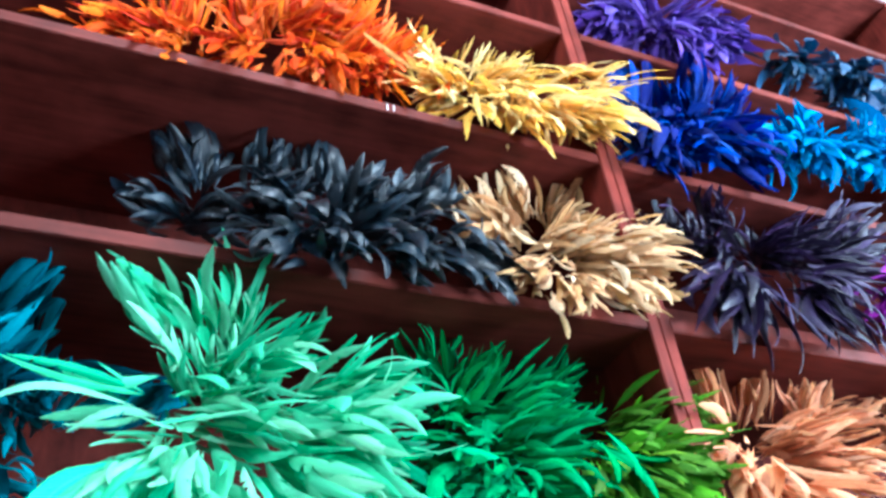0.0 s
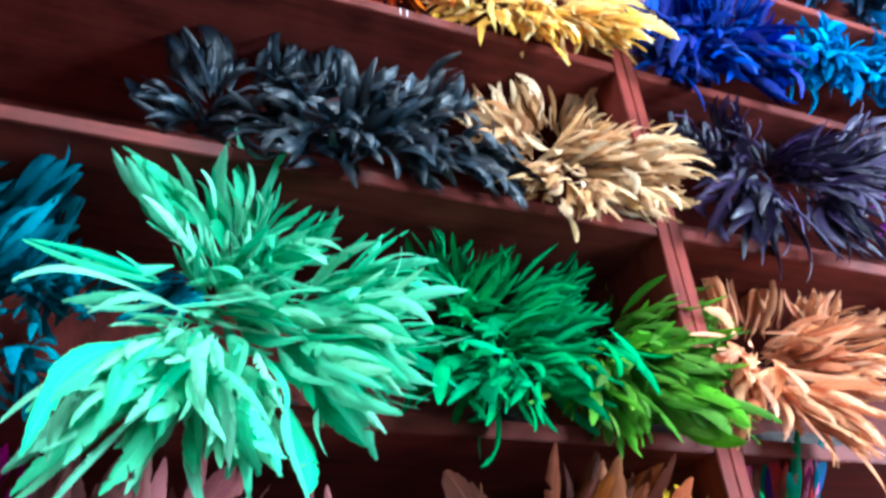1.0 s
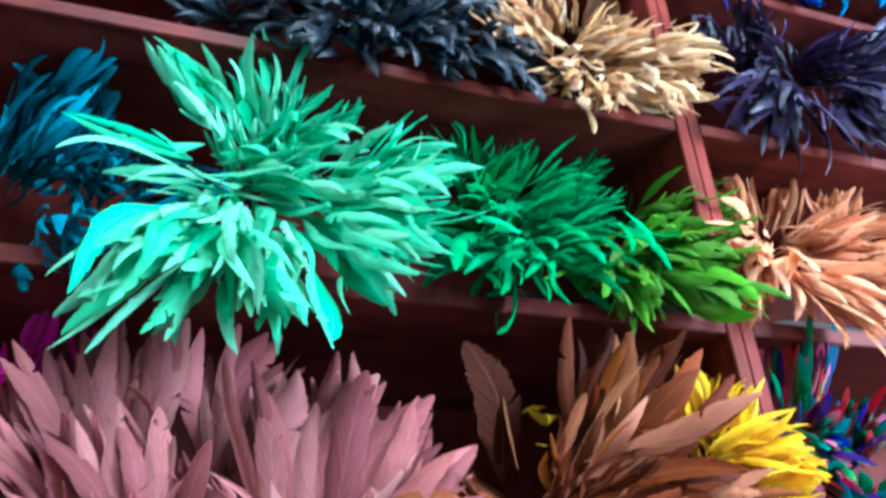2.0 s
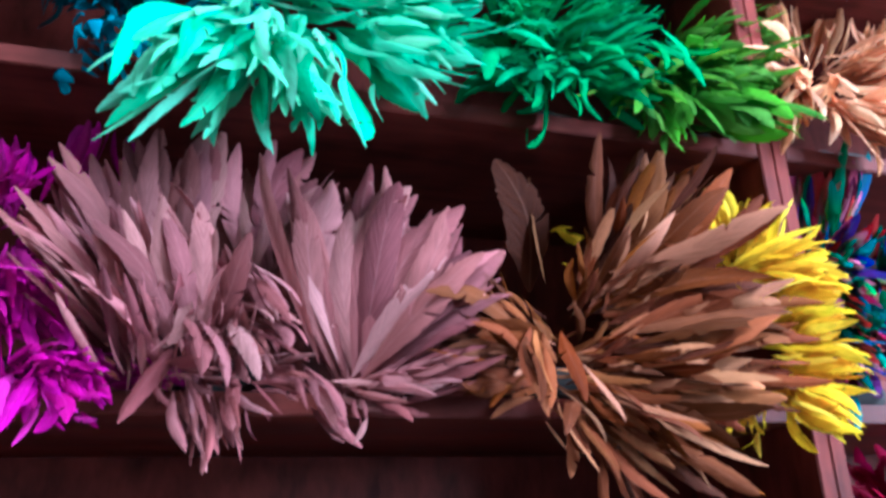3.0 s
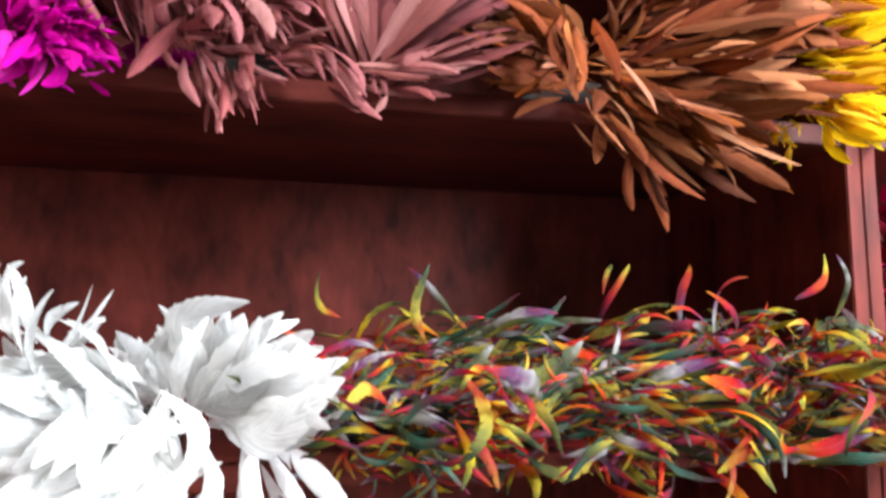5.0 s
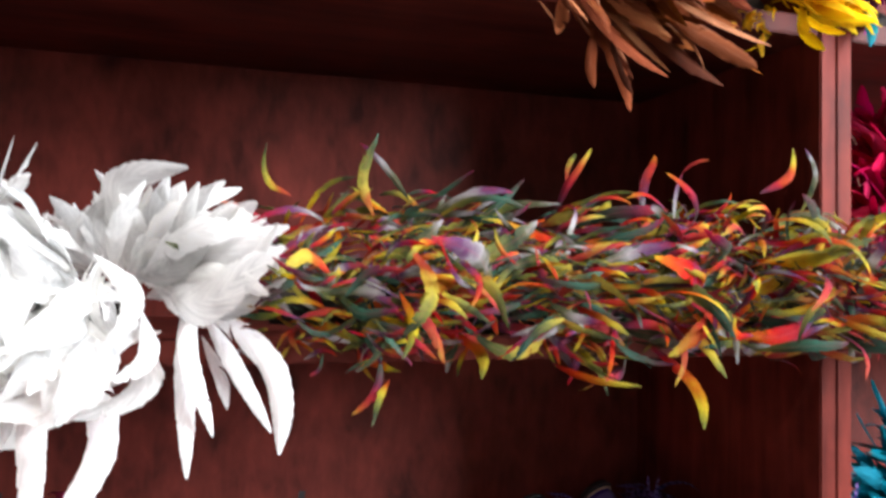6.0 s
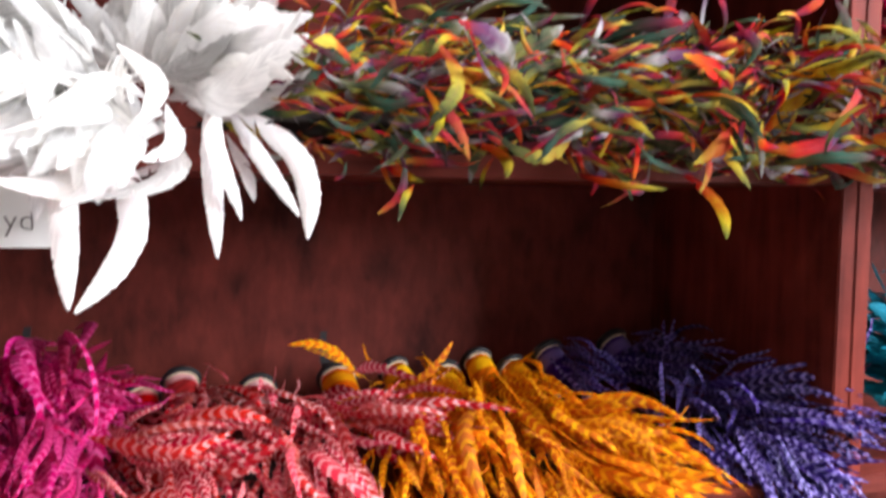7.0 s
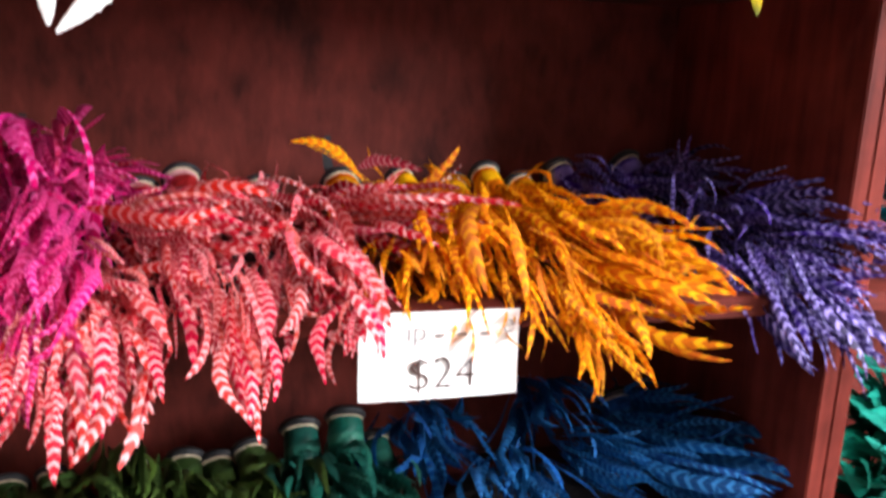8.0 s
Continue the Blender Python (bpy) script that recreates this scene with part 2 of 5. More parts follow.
FOREST = F("forest_barred_feather", [(0.018, 0.05, 0.01), (0.045, 0.085, 0.012)], 0.5, 0.15, 12, (0.09, 0.15, 0.03))
JADE = F("jade_barred_feather", [(0.0, 0.05, 0.035), (0.005, 0.1, 0.07)], 0.5, 0.15, 12, (0.03, 0.18, 0.12))
COBALT = F("cobalt_barred_feather", [(0.0, 0.024, 0.1), (0.001, 0.06, 0.22)], 0.5, 0.15, 12, (0.025, 0.17, 0.4))
SEAGREEN = F("seagreen_feather", [(0.0, 0.16, 0.11), (0.004, 0.28, 0.19)], 0.45, 0.22)

# ---------------------------------------------------------------- building helpers


def part(name, bm, material, parent=None, label=""):
    me = bpy.data.meshes.new(name)
    bm.to_mesh(me)
    bm.free()
    me.materials.append(material)
    ob = new(name, me)
    ob.parent = parent
    if label:
        ob["label"] = label
    return ob


def board(x0, x1, y0, y1, z0, z1, edge=0.0015, bm=None):
    """A board with slightly rounded arrises."""
    bm = bm or bmesh.new()
    made = bmesh.ops.create_cube(bm, size=1.0, matrix=Matrix.Translation(((x0 + x1) / 2, (y0 + y1) / 2, (z0 + z1) / 2)) @ Matrix.Diagonal((x1 - x0, y1 - y0, z1 - z0, 1)))
    if edge:
        edges = {e for v in made["verts"] for e in v.link_edges}
        bmesh.ops.bevel(bm, geom=list(edges), offset=edge, segments=2, affect="EDGES")
    return bm


def thing(name, label, category, group="", kind=""):
    return tagged(new(name), label, category, group, kind)


# ---------------------------------------------------------------- the room
ROOM_L, ROOM_R, TOP = -2.6, 3.4, 3.45
BACK = 0.36


def structure(name, bm, material, label):
    return tagged(part(name, bm, material), label, name.split("_")[0], kind="structure")


structure("floor", board(ROOM_L - 0.1, ROOM_R + 0.1, FRONT - 0.1, BACK + 0.1, -0.1, 0.0, 0), FLOORING, "worn grey shop floor below the shelving")
structure("ceiling", board(ROOM_L - 0.1, ROOM_R + 0.1, FRONT - 0.1, BACK + 0.1, TOP, TOP + 0.1, 0), PLASTER, "plain painted shop ceiling")
structure("wall_north", board(ROOM_L - 0.1, ROOM_R + 0.1, BACK, BACK + 0.1, 0.0, TOP, 0), PLASTER, "painted wall behind the shelving")
structure("wall_west", board(ROOM_L - 0.1, ROOM_L, FRONT, BACK, 0.0, TOP, 0), PLASTER, "plain painted side wall")
structure("wall_east", board(ROOM_R, ROOM_R + 0.1, FRONT, BACK, 0.0, TOP, 0), PLASTER, "plain painted side wall")
wx0, wx1, wz0, wz1 = WINDOW
bm = board(ROOM_L, wx0, FRONT - 0.1, FRONT, 0.0, TOP, 0)
board(wx1, ROOM_R, FRONT - 0.1, FRONT, 0.0, TOP, 0, bm)
board(wx0, wx1, FRONT - 0.1, FRONT, 0.0, wz0, 0, bm)
board(wx0, wx1, FRONT - 0.1, FRONT, wz1, TOP, 0, bm)
structure("wall_south", bm, PLASTER, "painted wall with the shop window opening")

# ---------------------------------------------------------------- shelving
SHELF_Z = {-1: 2.790, 0: 2.465, 1: 2.138, 2: 1.829, 3: 1.526, 4: 1.213, 5: 0.900, 6: 0.588, 7: 0.280, 8: 0.06}
THICK, POST, DEPTH, BAY = 0.020, 0.019, 0.334, 1.20
CASE_TOP = 3.12


def bookcase(x_left, x_right):
    """One bay: two side panels, back panel, top, and a board for each row."""
    case = thing("shelving_unit", "dark red mahogany-stained plywood shelving unit with open shelves", "shelving", "shelving bays")
    part("side_panel", board(x_left, x_left + POST, 0, DEPTH + 0.012, 0.0, CASE_TOP), WOOD_POST_LIT, case)
    part("side_panel", board(x_right - POST, x_right, 0, DEPTH + 0.012, 0.0, CASE_TOP), WOOD_POST_LIT, case)
    part("back_panel", board(x_left + POST + 0.0005, x_right - POST - 0.0005, DEPTH, DEPTH + 0.012, 0.0, CASE_TOP, 0), WOOD_UP, case)
    part("top_board", board(x_left + POST, x_right - POST, 0, DEPTH - 0.0005, CASE_TOP - THICK, CASE_TOP), WOOD_ALONG, case)
    for z in SHELF_Z.values():
        part("shelf", board(x_left + POST + 0.0004, x_right - POST - 0.0004, 0.0012, DEPTH - 0.0005, z, z + THICK), WOOD_ALONG, case)
    return case


bookcase(-BAY, POST)
bookcase(POST + 0.0006, POST + BAY)

# ---------------------------------------------------------------- feathers
rng = random.Random(7)


def feather_mesh(name, material, aspect, bow, bend, ragged, seed, rows=17, blunt=0.5):
    """A vane of unit chord along y, arched by bow and bent sideways by bend (radians from root to tip). Each side is a row
    of barb locks that slant forward from the quill; here and there two locks part and leave a notch."""
    r = random.Random(seed)
    line, head, swing = [Vector((0, 0, 0))], 0.0, 0.0
    hook = 1.3 + 1.8 * r.random()
    for i in range(rows):
        v = (i + 0.5) / rows
        head, swing = -bow * v ** hook, bend * (v ** 1.3 - 0.25 * math.sin(v * 6.0))
        line.append(line[-1] + Vector((math.sin(swing) * math.cos(head), math.cos(swing) * math.cos(head), math.sin(head))) / rows)
    chord = line[-1].normalized()
    turn = chord.rotation_difference(Vector((0, 1, 0))).to_matrix() * (1 / line[-1].length)
    line = [turn @ p for p in line]
    verts, faces, uvs = list(line), [], [(0.5, i / rows) for i in range(rows + 1)]
    plump = r.uniform(0.4, 1.5)
    twist, slant = r.uniform(-0.5, 0.5), r.uniform(0.75, 1.15)
    frames = []
    for i in range(rows + 1):
        v = i / rows
        ahead = (line[min(rows, i + 1)] - line[max(0, i - 1)]).normalized()
        side = Matrix.Rotation(twist * (v - 0.3), 3, ahead) @ Vector((ahead.y, -ahead.x, 0)).normalized()
        swell = min(1.0, v / 0.3) ** 0.8
        fall = max(0.0, 1 - max(0.0, (v - 0.38) / 0.62) ** (1.5 + 1.6 * blunt * plump)) ** 0.9
        frames.append((ahead, side, side.cross(ahead), 0.5 * aspect * (0.07 + 0.93 * swell) * (0.06 + 0.94 * fall)))

    def barb(i, s, reach, shift, lift):
        """Two vertices of the barb that leaves the quill at row i: half way out and at the vane's edge."""
        ahead, side, up, half = frames[i]
        k = len(verts)
        for f, drop in ((0.55, 0.02), (1.0, -0.2)):
            out = half * f * (reach if f == 1 else 1)
            verts.append(line[i] + side * (s * out) + ahead * (out * slant * (0.45 + 0.4 * f) + shift * f / rows) + up * (drop * half + lift * f * half))
            uvs.append((0.5 + 0.5 * s * f, i / rows))
        return k

    for s in (-1, 1):
        camber = r.uniform(-0.25, 0.12)
        before = barb(0, s, 1.0, 0.0, camber)
        for i in range(rows):
            reach = 1 + ragged * r.uniform(-0.7, 0.35)
            split = 2 < i and r.random() < 0.3 * ragged
            after = barb(i + 1, s, reach, r.uniform(-0.55, -0.2) if split else 0.0, camber + (r.uniform(-0.3, 0.2) if split else 0.0))
            ahead, side, up, half = frames[i]
            point = len(verts)
            verts.append((verts[before + 1] + verts[after + 1]) / 2 + (side * s * 0.5 + ahead) * (half * (0.05 + ragged) * r.uniform(0.2, 1.1)))
            uvs.append((0.5 + 0.5 * s, (i + 0.5) / rows))
            ring = [(i, i + 1, after, before), (before, after, after + 1, before + 1), (before + 1, after + 1, point)]
            faces += ring if s < 0 else [f[::-1] for f in ring]
            before = barb(i + 1, s, reach * r.uniform(0.95, 1.08), r.uniform(0.0, 0.15), camber + r.uniform(-0.25, 0.2)) if split else after
    me = bpy.data.meshes.new(name)
    me.from_pydata(verts, [], faces)
    layer = me.uv_layers.new(name="UVMap")
    layer.data.foreach_set("uv", [c for f in faces for k in f for c in uvs[k]])
    me.polygons.foreach_set("use_smooth", [True] * len(faces))
    me.materials.append(material)
    me.update()
    return me


# aspect (width to length), longest feather, bow, sideways bend, raggedness, bluntness
COQUE = (0.15, 0.16, 0.8, 0.42, 0.17, 0.5)
SHAPES = {key: COQUE for key in ("teal", "apricot", "plum", "violet", "orange", "royal", "sky", "periwinkle", "navy",
                                 "turquoise", "seagreen")}
SHAPES.update(mint=(0.15, 0.18, 0.75, 0.45, 0.24, 0.35), magenta=(0.16, 0.16, 0.7, 0.4, 0.16, 0.45), olive=(0.16, 0.13, 0.7, 0.4, 0.16, 0.6), black=(0.185, 0.15, 1.2, 0.5, 0.12, 0.55),
              beige=(0.18, 0.15, 0.8, 0.5, 0.18, 0.5), gold=(0.13, 0.13, 0.6, 0.3, 0.3, 0.6), rose=(0.14, 0.22, 0.5, 0.3, 0.16, 0.5), plum=(0.125, 0.16, 0.8, 0.45, 0.14, 0.5), orange=(0.13, 0.15, 0.6, 0.3, 0.3, 0.7), emerald=(0.14, 0.15, 0.8, 0.4, 0.2, 0.6), peach=(0.15, 0.16, 0.6, 0.35, 0.18, 0.45),
              brown=(0.155, 0.2, 0.6, 0.35, 0.2, 0.6), yellow=(0.15, 0.14, 0.8, 0.5, 0.18, 0.7), carnival=(0.19, 0.17, 0.5, 0.3, 0.14, 0.6),
              white=(0.19, 0.25, 0.8, 0.8, 0.13, 0.4), crimson=(0.18, 0.22, 0.8, 0.5, 0.25, 0.5))
for key in ("magstripe", "coral", "amber", "purple", "forest", "jade", "cobalt"):
    SHAPES[key] = (0.085, 0.2, 0.9, 0.5, 0.5, 0.4)
SHAPES["coral"] = (0.1, 0.2, 0.9, 0.55, 0.45, 0.5)
SHAPES["magstripe"] = (0.08, 0.2, 1.1, 0.8, 0.2, 0.3)
for key in ("forest", "jade", "cobalt"):
    SHAPES[key] = (0.09, 0.2, 0.6, 0.35, 0.2, 0.3)


class Bundle:
    pass


bundles = []


def bundle(label, material, row, shape, category="feather bundle"):
    b = Bundle()
    b.top = thing("feather_bundle", label, category, "feather bundles on the shelves")
    b.row, b.material, b.shape, b.feathers, b.roots = row, material, shape, [], []
    b.tufts = []
    b.shingle = 1.15 if material == BROWN else 0.9 if material in (EMERALD, OLIVE) else 0.4
    aspect, b.longest, bow, bend, ragged, blunt = shape
    b.meshes = []
    for k in range(12):
        b.meshes.append(feather_mesh("feather", material, aspect * rng.uniform(0.8, 1.2), bow * rng.uniform(-0.35, 1.6), bend * rng.uniform(-1.5, 1.5), ragged,
                                     rng.random(), blunt=blunt))
    bundles.append(b)
    return b


def place(b, root, tip, normal, width=1.0, mesh=None):
    along = tip - root
    size = along.length
    y = along.normalized()
    z = normal - y * normal.dot(y)
    if z.length < 1e-4:
        z = y.orthogonal()
    z.normalize()
    x = y.cross(z)
    m = Matrix((x, y, z)).transposed().to_4x4() @ Matrix.Diagonal((size * width, size, size, 1))
    m.translation = root
    ob = new("feather", mesh or rng.choice(b.meshes))
    ob.parent = b.top
    ob.matrix_basis = m
    b.feathers.append(ob)
    return ob


def tuft(b, root, tip, n, spread, width=1.0):
    b.tufts.append((root, tip, n, spread, width))


def grow(b):
    """Sets all tufts of a bundle, thickened up to some 300 feathers."""
    total = sum(t[2] for t in b.tufts)
    factor = 1.15 if b.material == WHITE else min(1.9, 282 / total)
    for root, tip, n, spread, width in b.tufts:
        fan(b, root, tip, n if n < 4 else round(n * factor), spread, width)


def fan(b, root, tip, n, spread, width=1.0):
    """n feathers that fan out from about root towards tip, by about spread degrees."""
    root, tip = Vector(root), Vector(tip)
    shelf = SHELF_Z[b.row] + THICK
    axis = (tip - root).normalized()
    size = min((tip - root).length, b.longest * 1.15)
    side = axis.orthogonal().normalized()
    other = axis.cross(side)
    flat = 0.16 if width > 1.05 else 0.26
    for k in range(n):
        a = rng.uniform(0, 6.283)
        off = math.tan(radians(spread)) * math.sqrt(rng.random()) if n > 1 else 0
        lean = side * math.cos(a) + other * math.sin(a)
        way = (axis + lean * off).normalized()
        jit = size * min(0.15, 0.045 + spread / 180) if n > 1 else 0
        start = root + Vector((rng.gauss(0, jit * (2.6 if b.material in (GOLD, ORANGE) else 1)), rng.gauss(0, jit * 0.7), rng.gauss(0, jit * 0.6)))
        if start.y > 0.0:
            start.z = min(max(start.z, shelf + 0.008), shelf + 0.24)
            start.y = min(start.y, 0.3)
        reach = size * ((rng.uniform(0.75, 1.0) if b.material == WHITE else rng.uniform(0.55, 1.08)) if n > 1 else 1.0) * (0.8 if spread > 39 else 1.0)
        if n > 3 and b.material != WHITE:
            # the feathers lie like shingles: some leave the string further along and are shorter
            slide = rng.uniform(0.0, 0.5) * b.shingle
            start = start + way * (reach * slide)
            reach *= 1 - slide * rng.uniform(0.55, 1.15)
        end = start + way * reach
        if -0.005 < end.y and end.z < shelf + 0.006:
            end.z = shelf + 0.006
        if end.y > DEPTH - 0.012:
            end.y = DEPTH - 0.012
        normal = Vector((0.1, -1.0, 0.1)) if n == 1 else lean * 0.6 + Vector((rng.gauss(0, flat), rng.gauss(-0.8, flat), rng.gauss(0.35, flat)))
        place(b, start, end, normal, width * (1.3 if n == 1 else rng.uniform(0.75, 1.25)))
        b.roots.append(start)


def sheet(b, roots, tips, n, layers, width, inward):
    """An orderly fan: feathers side by side from a line of roots to a curve of tips, in overlapping layers, their faces
    turned to points inside the fan."""
    def along(points, u):
        f = u * (len(points) - 1)
        i = min(len(points) - 2, int(f))
        return Vector(points[i]).lerp(Vector(points[i + 1]), f - i)

    for layer in range(layers):
        count = round(n * (1 - 0.1 * layer))
        for k in range(count):
            u = min(1.0, max(0.0, (k + 0.5 + rng.uniform(-0.4, 0.4)) / count))
            root, tip = along(roots, u), along(tips, u)
            face = (along(inward, u) - (root + tip) / 2).normalized()
            root = root - face * (0.008 * layer) + Vector([rng.gauss(0, 0.004) for _ in range(3)])
            tip = root + (tip - root) * ((1 - 0.05 * layer) * rng.uniform(0.78, 1.06)) - face * (0.01 * layer) + Vector([rng.gauss(0, 0.009) for _ in range(3)])
            tip.y = min(tip.y, DEPTH - 0.012)
            place(b, root, tip, face + Vector([rng.gauss(0, 0.15) for _ in range(3)]), width * rng.uniform(0.75, 1.25))


def core(b, x0, x1, y0, y1, height, label="dark core of strung quills, coloured as the shade between feathers"):
    """The strung roots, coloured dark as the shade between feathers: a lumpy roll that lies on the shelf under them."""
    shelf = SHELF_Z[b.row] + THICK
    bm = bmesh.new()
    bmesh.ops.create_icosphere(bm, subdivisions=4, radius=1.0)
    sx, sy, sz = (x1 - x0) / 2, (y1 - y0) / 2, height / 2
    c = Vector(((x0 + x1) / 2, (y0 + y1) / 2, shelf + sz))
    for v in bm.verts:
        p = v.co.copy()
        bump = 1 + 0.22 * noise.noise(Vector((p.x * sx, p.y * sy, p.z * sz)) * 55 + c * 9)
        q = Vector((p.x * sx, p.y * sy, p.z * sz)) * bump
        q.z = max(q.z, -sz)
        v.co = c + q
    layer = bm.loops.layers.uv.new("UVMap")
    for f in bm.faces:
        f.smooth = True
        for lo in f.loops:
            lo[layer].uv = (0.3, lo.vert.co.x * 3)
    part("core", bm, CORE_SHADE, b.top, label)


def down(b, count, longer=0.75):
    """Short under-feathers that fill the bundle, one joined mesh."""
    aspect, longest, bow, bend, ragged, blunt = b.shape
    base = [feather_mesh("down", b.material, aspect, bow * rng.uniform(-0.5, 1.8), bend * rng.uniform(-1.6, 1.6), ragged, rng.random(), rows=9, blunt=blunt) for _ in range(5)]
    shapes = []
    for me in base:
        co = np.empty(len(me.vertices) * 3)
        me.vertices.foreach_get("co", co)
        shapes.append((co.reshape(-1, 3), [tuple(p.vertices) for p in me.polygons], [tuple(d.uv) for d in me.uv_layers[0].data]))
    shelf = SHELF_Z[b.row] + THICK
    verts, faces, uvs = [], [], []
    weights = [t[2] for t in b.tufts]
    for _ in range(count):
        root, tip, n, spread, _w = rng.choices(b.tufts, weights)[0]
        root, tip = Vector(root), Vector(tip)
        size = min((tip - root).length, longest) * rng.uniform(0.35, longer)
        way = ((tip - root).normalized() + Vector([rng.gauss(0, 0.25) for _ in range(3)])).normalized()
        start = root + (tip - root).normalized() * rng.uniform(-0.1, 0.25) * size + Vector([rng.gauss(0, 0.012) for _ in range(3)])
        if start.y > 0:
            start.z = min(max(start.z, shelf + 0.006), shelf + 0.22)
        end = start + way * size
        if end.y > -0.005:
            end.z = max(end.z, shelf + 0.006)
        end.y = min(end.y, DEPTH - 0.012)
        y = (end - start).normalized()
        z = Vector((rng.gauss(0, 0.5), rng.gauss(-0.7, 0.5), rng.gauss(0.3, 0.5)))
        z = (z - y * z.dot(y)).normalized()
        x = y.cross(z)
        co, fs, us = rng.choice(shapes)
        m = np.array([x * size * rng.uniform(0.7, 1.2), y * size, z * size])
        k = len(verts)
        verts.extend((co @ m + np.array(start)).tolist())
        faces.extend([tuple(i + k for i in f) for f in fs])
        uvs.extend(us)
    me = bpy.data.meshes.new("down")
    me.from_pydata(verts, [], faces)
    me.uv_layers.new(name="UVMap").data.foreach_set("uv", [c for u in uvs for c in u])
    me.polygons.foreach_set("use_smooth", [True] * len(faces))
    me.materials.append(b.material)
    ob = new("down", me)
    ob.parent = b.top
    tagged(ob, kind="stuff")
    for old in base:
        bpy.data.meshes.remove(old)



b = bundle("mint green rooster feather bundle bursting over the shelf edge", MINT, 3, SHAPES["mint"])
tuft(b, (-0.596, 0.050, 1.744), (-0.670, -0.020, 1.805), 6, 7, 1.1)
tuft(b, (-0.594, 0.050, 1.752), (-0.640, -0.020, 1.783), 6, 12)
tuft(b, (-0.564, 0.050, 1.758), (-0.593, -0.010, 1.790), 5, 8, 1.1)
tuft(b, (-0.534, 0.080, 1.766), (-0.567, 0.000, 1.871), 3, 5, 1.1)
tuft(b, (-0.541, 0.080, 1.773), (-0.552, 0.000, 1.818), 5, 12)
tuft(b, (-0.532, 0.060, 1.770), (-0.516, 0.020, 1.817), 6, 12)
tuft(b, (-0.498, 0.060, 1.737), (-0.448, 0.000, 1.769), 14, 18)
tuft(b, (-0.468, 0.020, 1.675), (-0.371, -0.050, 1.677), 22, 14)
tuft(b, (-0.484, 0.000, 1.635), (-0.402, -0.100, 1.565), 24, 13)
tuft(b, (-0.445, -0.030, 1.600), (-0.345, -0.100, 1.595), 4, 6)
tuft(b, (-0.501, -0.030, 1.587), (-0.427, -0.100, 1.498), 18, 14)
tuft(b, (-0.565, -0.050, 1.560), (-0.552, -0.100, 1.439), 24, 18)
tuft(b, (-0.614, -0.050, 1.566), (-0.695, -0.120, 1.435), 16, 14)
tuft(b, (-0.599, -0.050, 1.557), (-0.648, -0.110, 1.461), 10, 14)
tuft(b, (-0.619, -0.020, 1.638), (-0.730, -0.080, 1.644), 3, 7, .6)
tuft(b, (-0.618, -0.020, 1.632), (-0.726, -0.080, 1.577), 3, 7, .6)
tuft(b, (-0.506, -0.060, 1.529), (-0.502, -0.110, 1.430), 2, 5)
tuft(b, (-0.554, 0.000, 1.659), (-0.520, -0.084, 1.629), 22, 34)
tuft(b, (-0.567, 0.000, 1.690), (-0.498, -0.100, 1.666), 8, 18)
tuft(b, (-0.574, 0.020, 1.667), (-0.616, -0.020, 1.717), 10, 20)
tuft(b, (-0.545, 0.030, 1.690), (-0.554, 0.000, 1.749), 10, 20)
tuft(b, (-0.516, 0.020, 1.675), (-0.499, -0.030, 1.710), 10, 20)
tuft(b, (-0.577, -0.020, 1.632), (-0.497, -0.100, 1.588), 14, 20)
tuft(b, (-0.597, -0.030, 1.612), (-0.639, -0.100, 1.549), 10, 22)
tuft(b, (-0.553, 0.020, 1.697), (-0.524, -0.080, 1.618), 10, 25)
tuft(b, (-0.587, -0.050, 1.580), (-0.601, -0.110, 1.500), 8, 20)

b = bundle("dark teal feather bundle with glossy tips", TEAL, 3, SHAPES["teal"])
tuft(b, (-0.774, 0.150, 1.770), (-0.757, 0.100, 1.874), 8, 16)
tuft(b, (-0.791, 0.150, 1.797), (-0.820, 0.100, 1.843), 8, 18)
tuft(b, (-0.746, 0.100, 1.687), (-0.707, 0.040, 1.640), 14, 34)
tuft(b, (-0.742, 0.030, 1.573), (-0.703, -0.030, 1.510), 12, 20)
tuft(b, (-0.596, 0.200, 1.831), (-0.685, 0.120, 1.721), 8, 14)
tuft(b, (-0.805, 0.100, 1.700), (-0.725, 0.060, 1.800), 10, 14)
tuft(b, (-0.800, 0.100, 1.775), (-0.735, 0.060, 1.870), 8, 12)
tuft(b, (-0.816, 0.150, 1.705), (-0.769, 0.072, 1.757), 26, 34)
tuft(b, (-0.723, 0.120, 1.674), (-0.714, 0.050, 1.717), 10, 30)

b = bundle("emerald green feather bundle on the shelf", EMERALD, 3, SHAPES["emerald"])
tuft(b, (-0.277, 0.100, 1.770), (-0.332, 0.050, 1.816), 5, 12)
tuft(b, (-0.267, 0.100, 1.798), (-0.246, 0.080, 1.852), 4, 12)
tuft(b, (-0.136, 0.100, 1.773), (-0.076, 0.050, 1.844), 2, 5)
tuft(b, (-0.205, 0.080, 1.711), (-0.139, 0.000, 1.733), 30, 20)
tuft(b, (-0.232, 0.100, 1.743), (-0.220, 0.030, 1.780), 14, 18)
tuft(b, (-0.243, 0.020, 1.639), (-0.162, -0.050, 1.650), 25, 16)
tuft(b, (-0.270, 0.000, 1.613), (-0.325, -0.080, 1.513), 20, 25)
tuft(b, (-0.264, 0.050, 1.651), (-0.383, -0.050, 1.573), 15, 20)
tuft(b, (-0.222, 0.000, 1.604), (-0.186, -0.080, 1.560), 18, 16)
tuft(b, (-0.283, 0.080, 1.709), (-0.297, -0.020, 1.698), 16, 30)
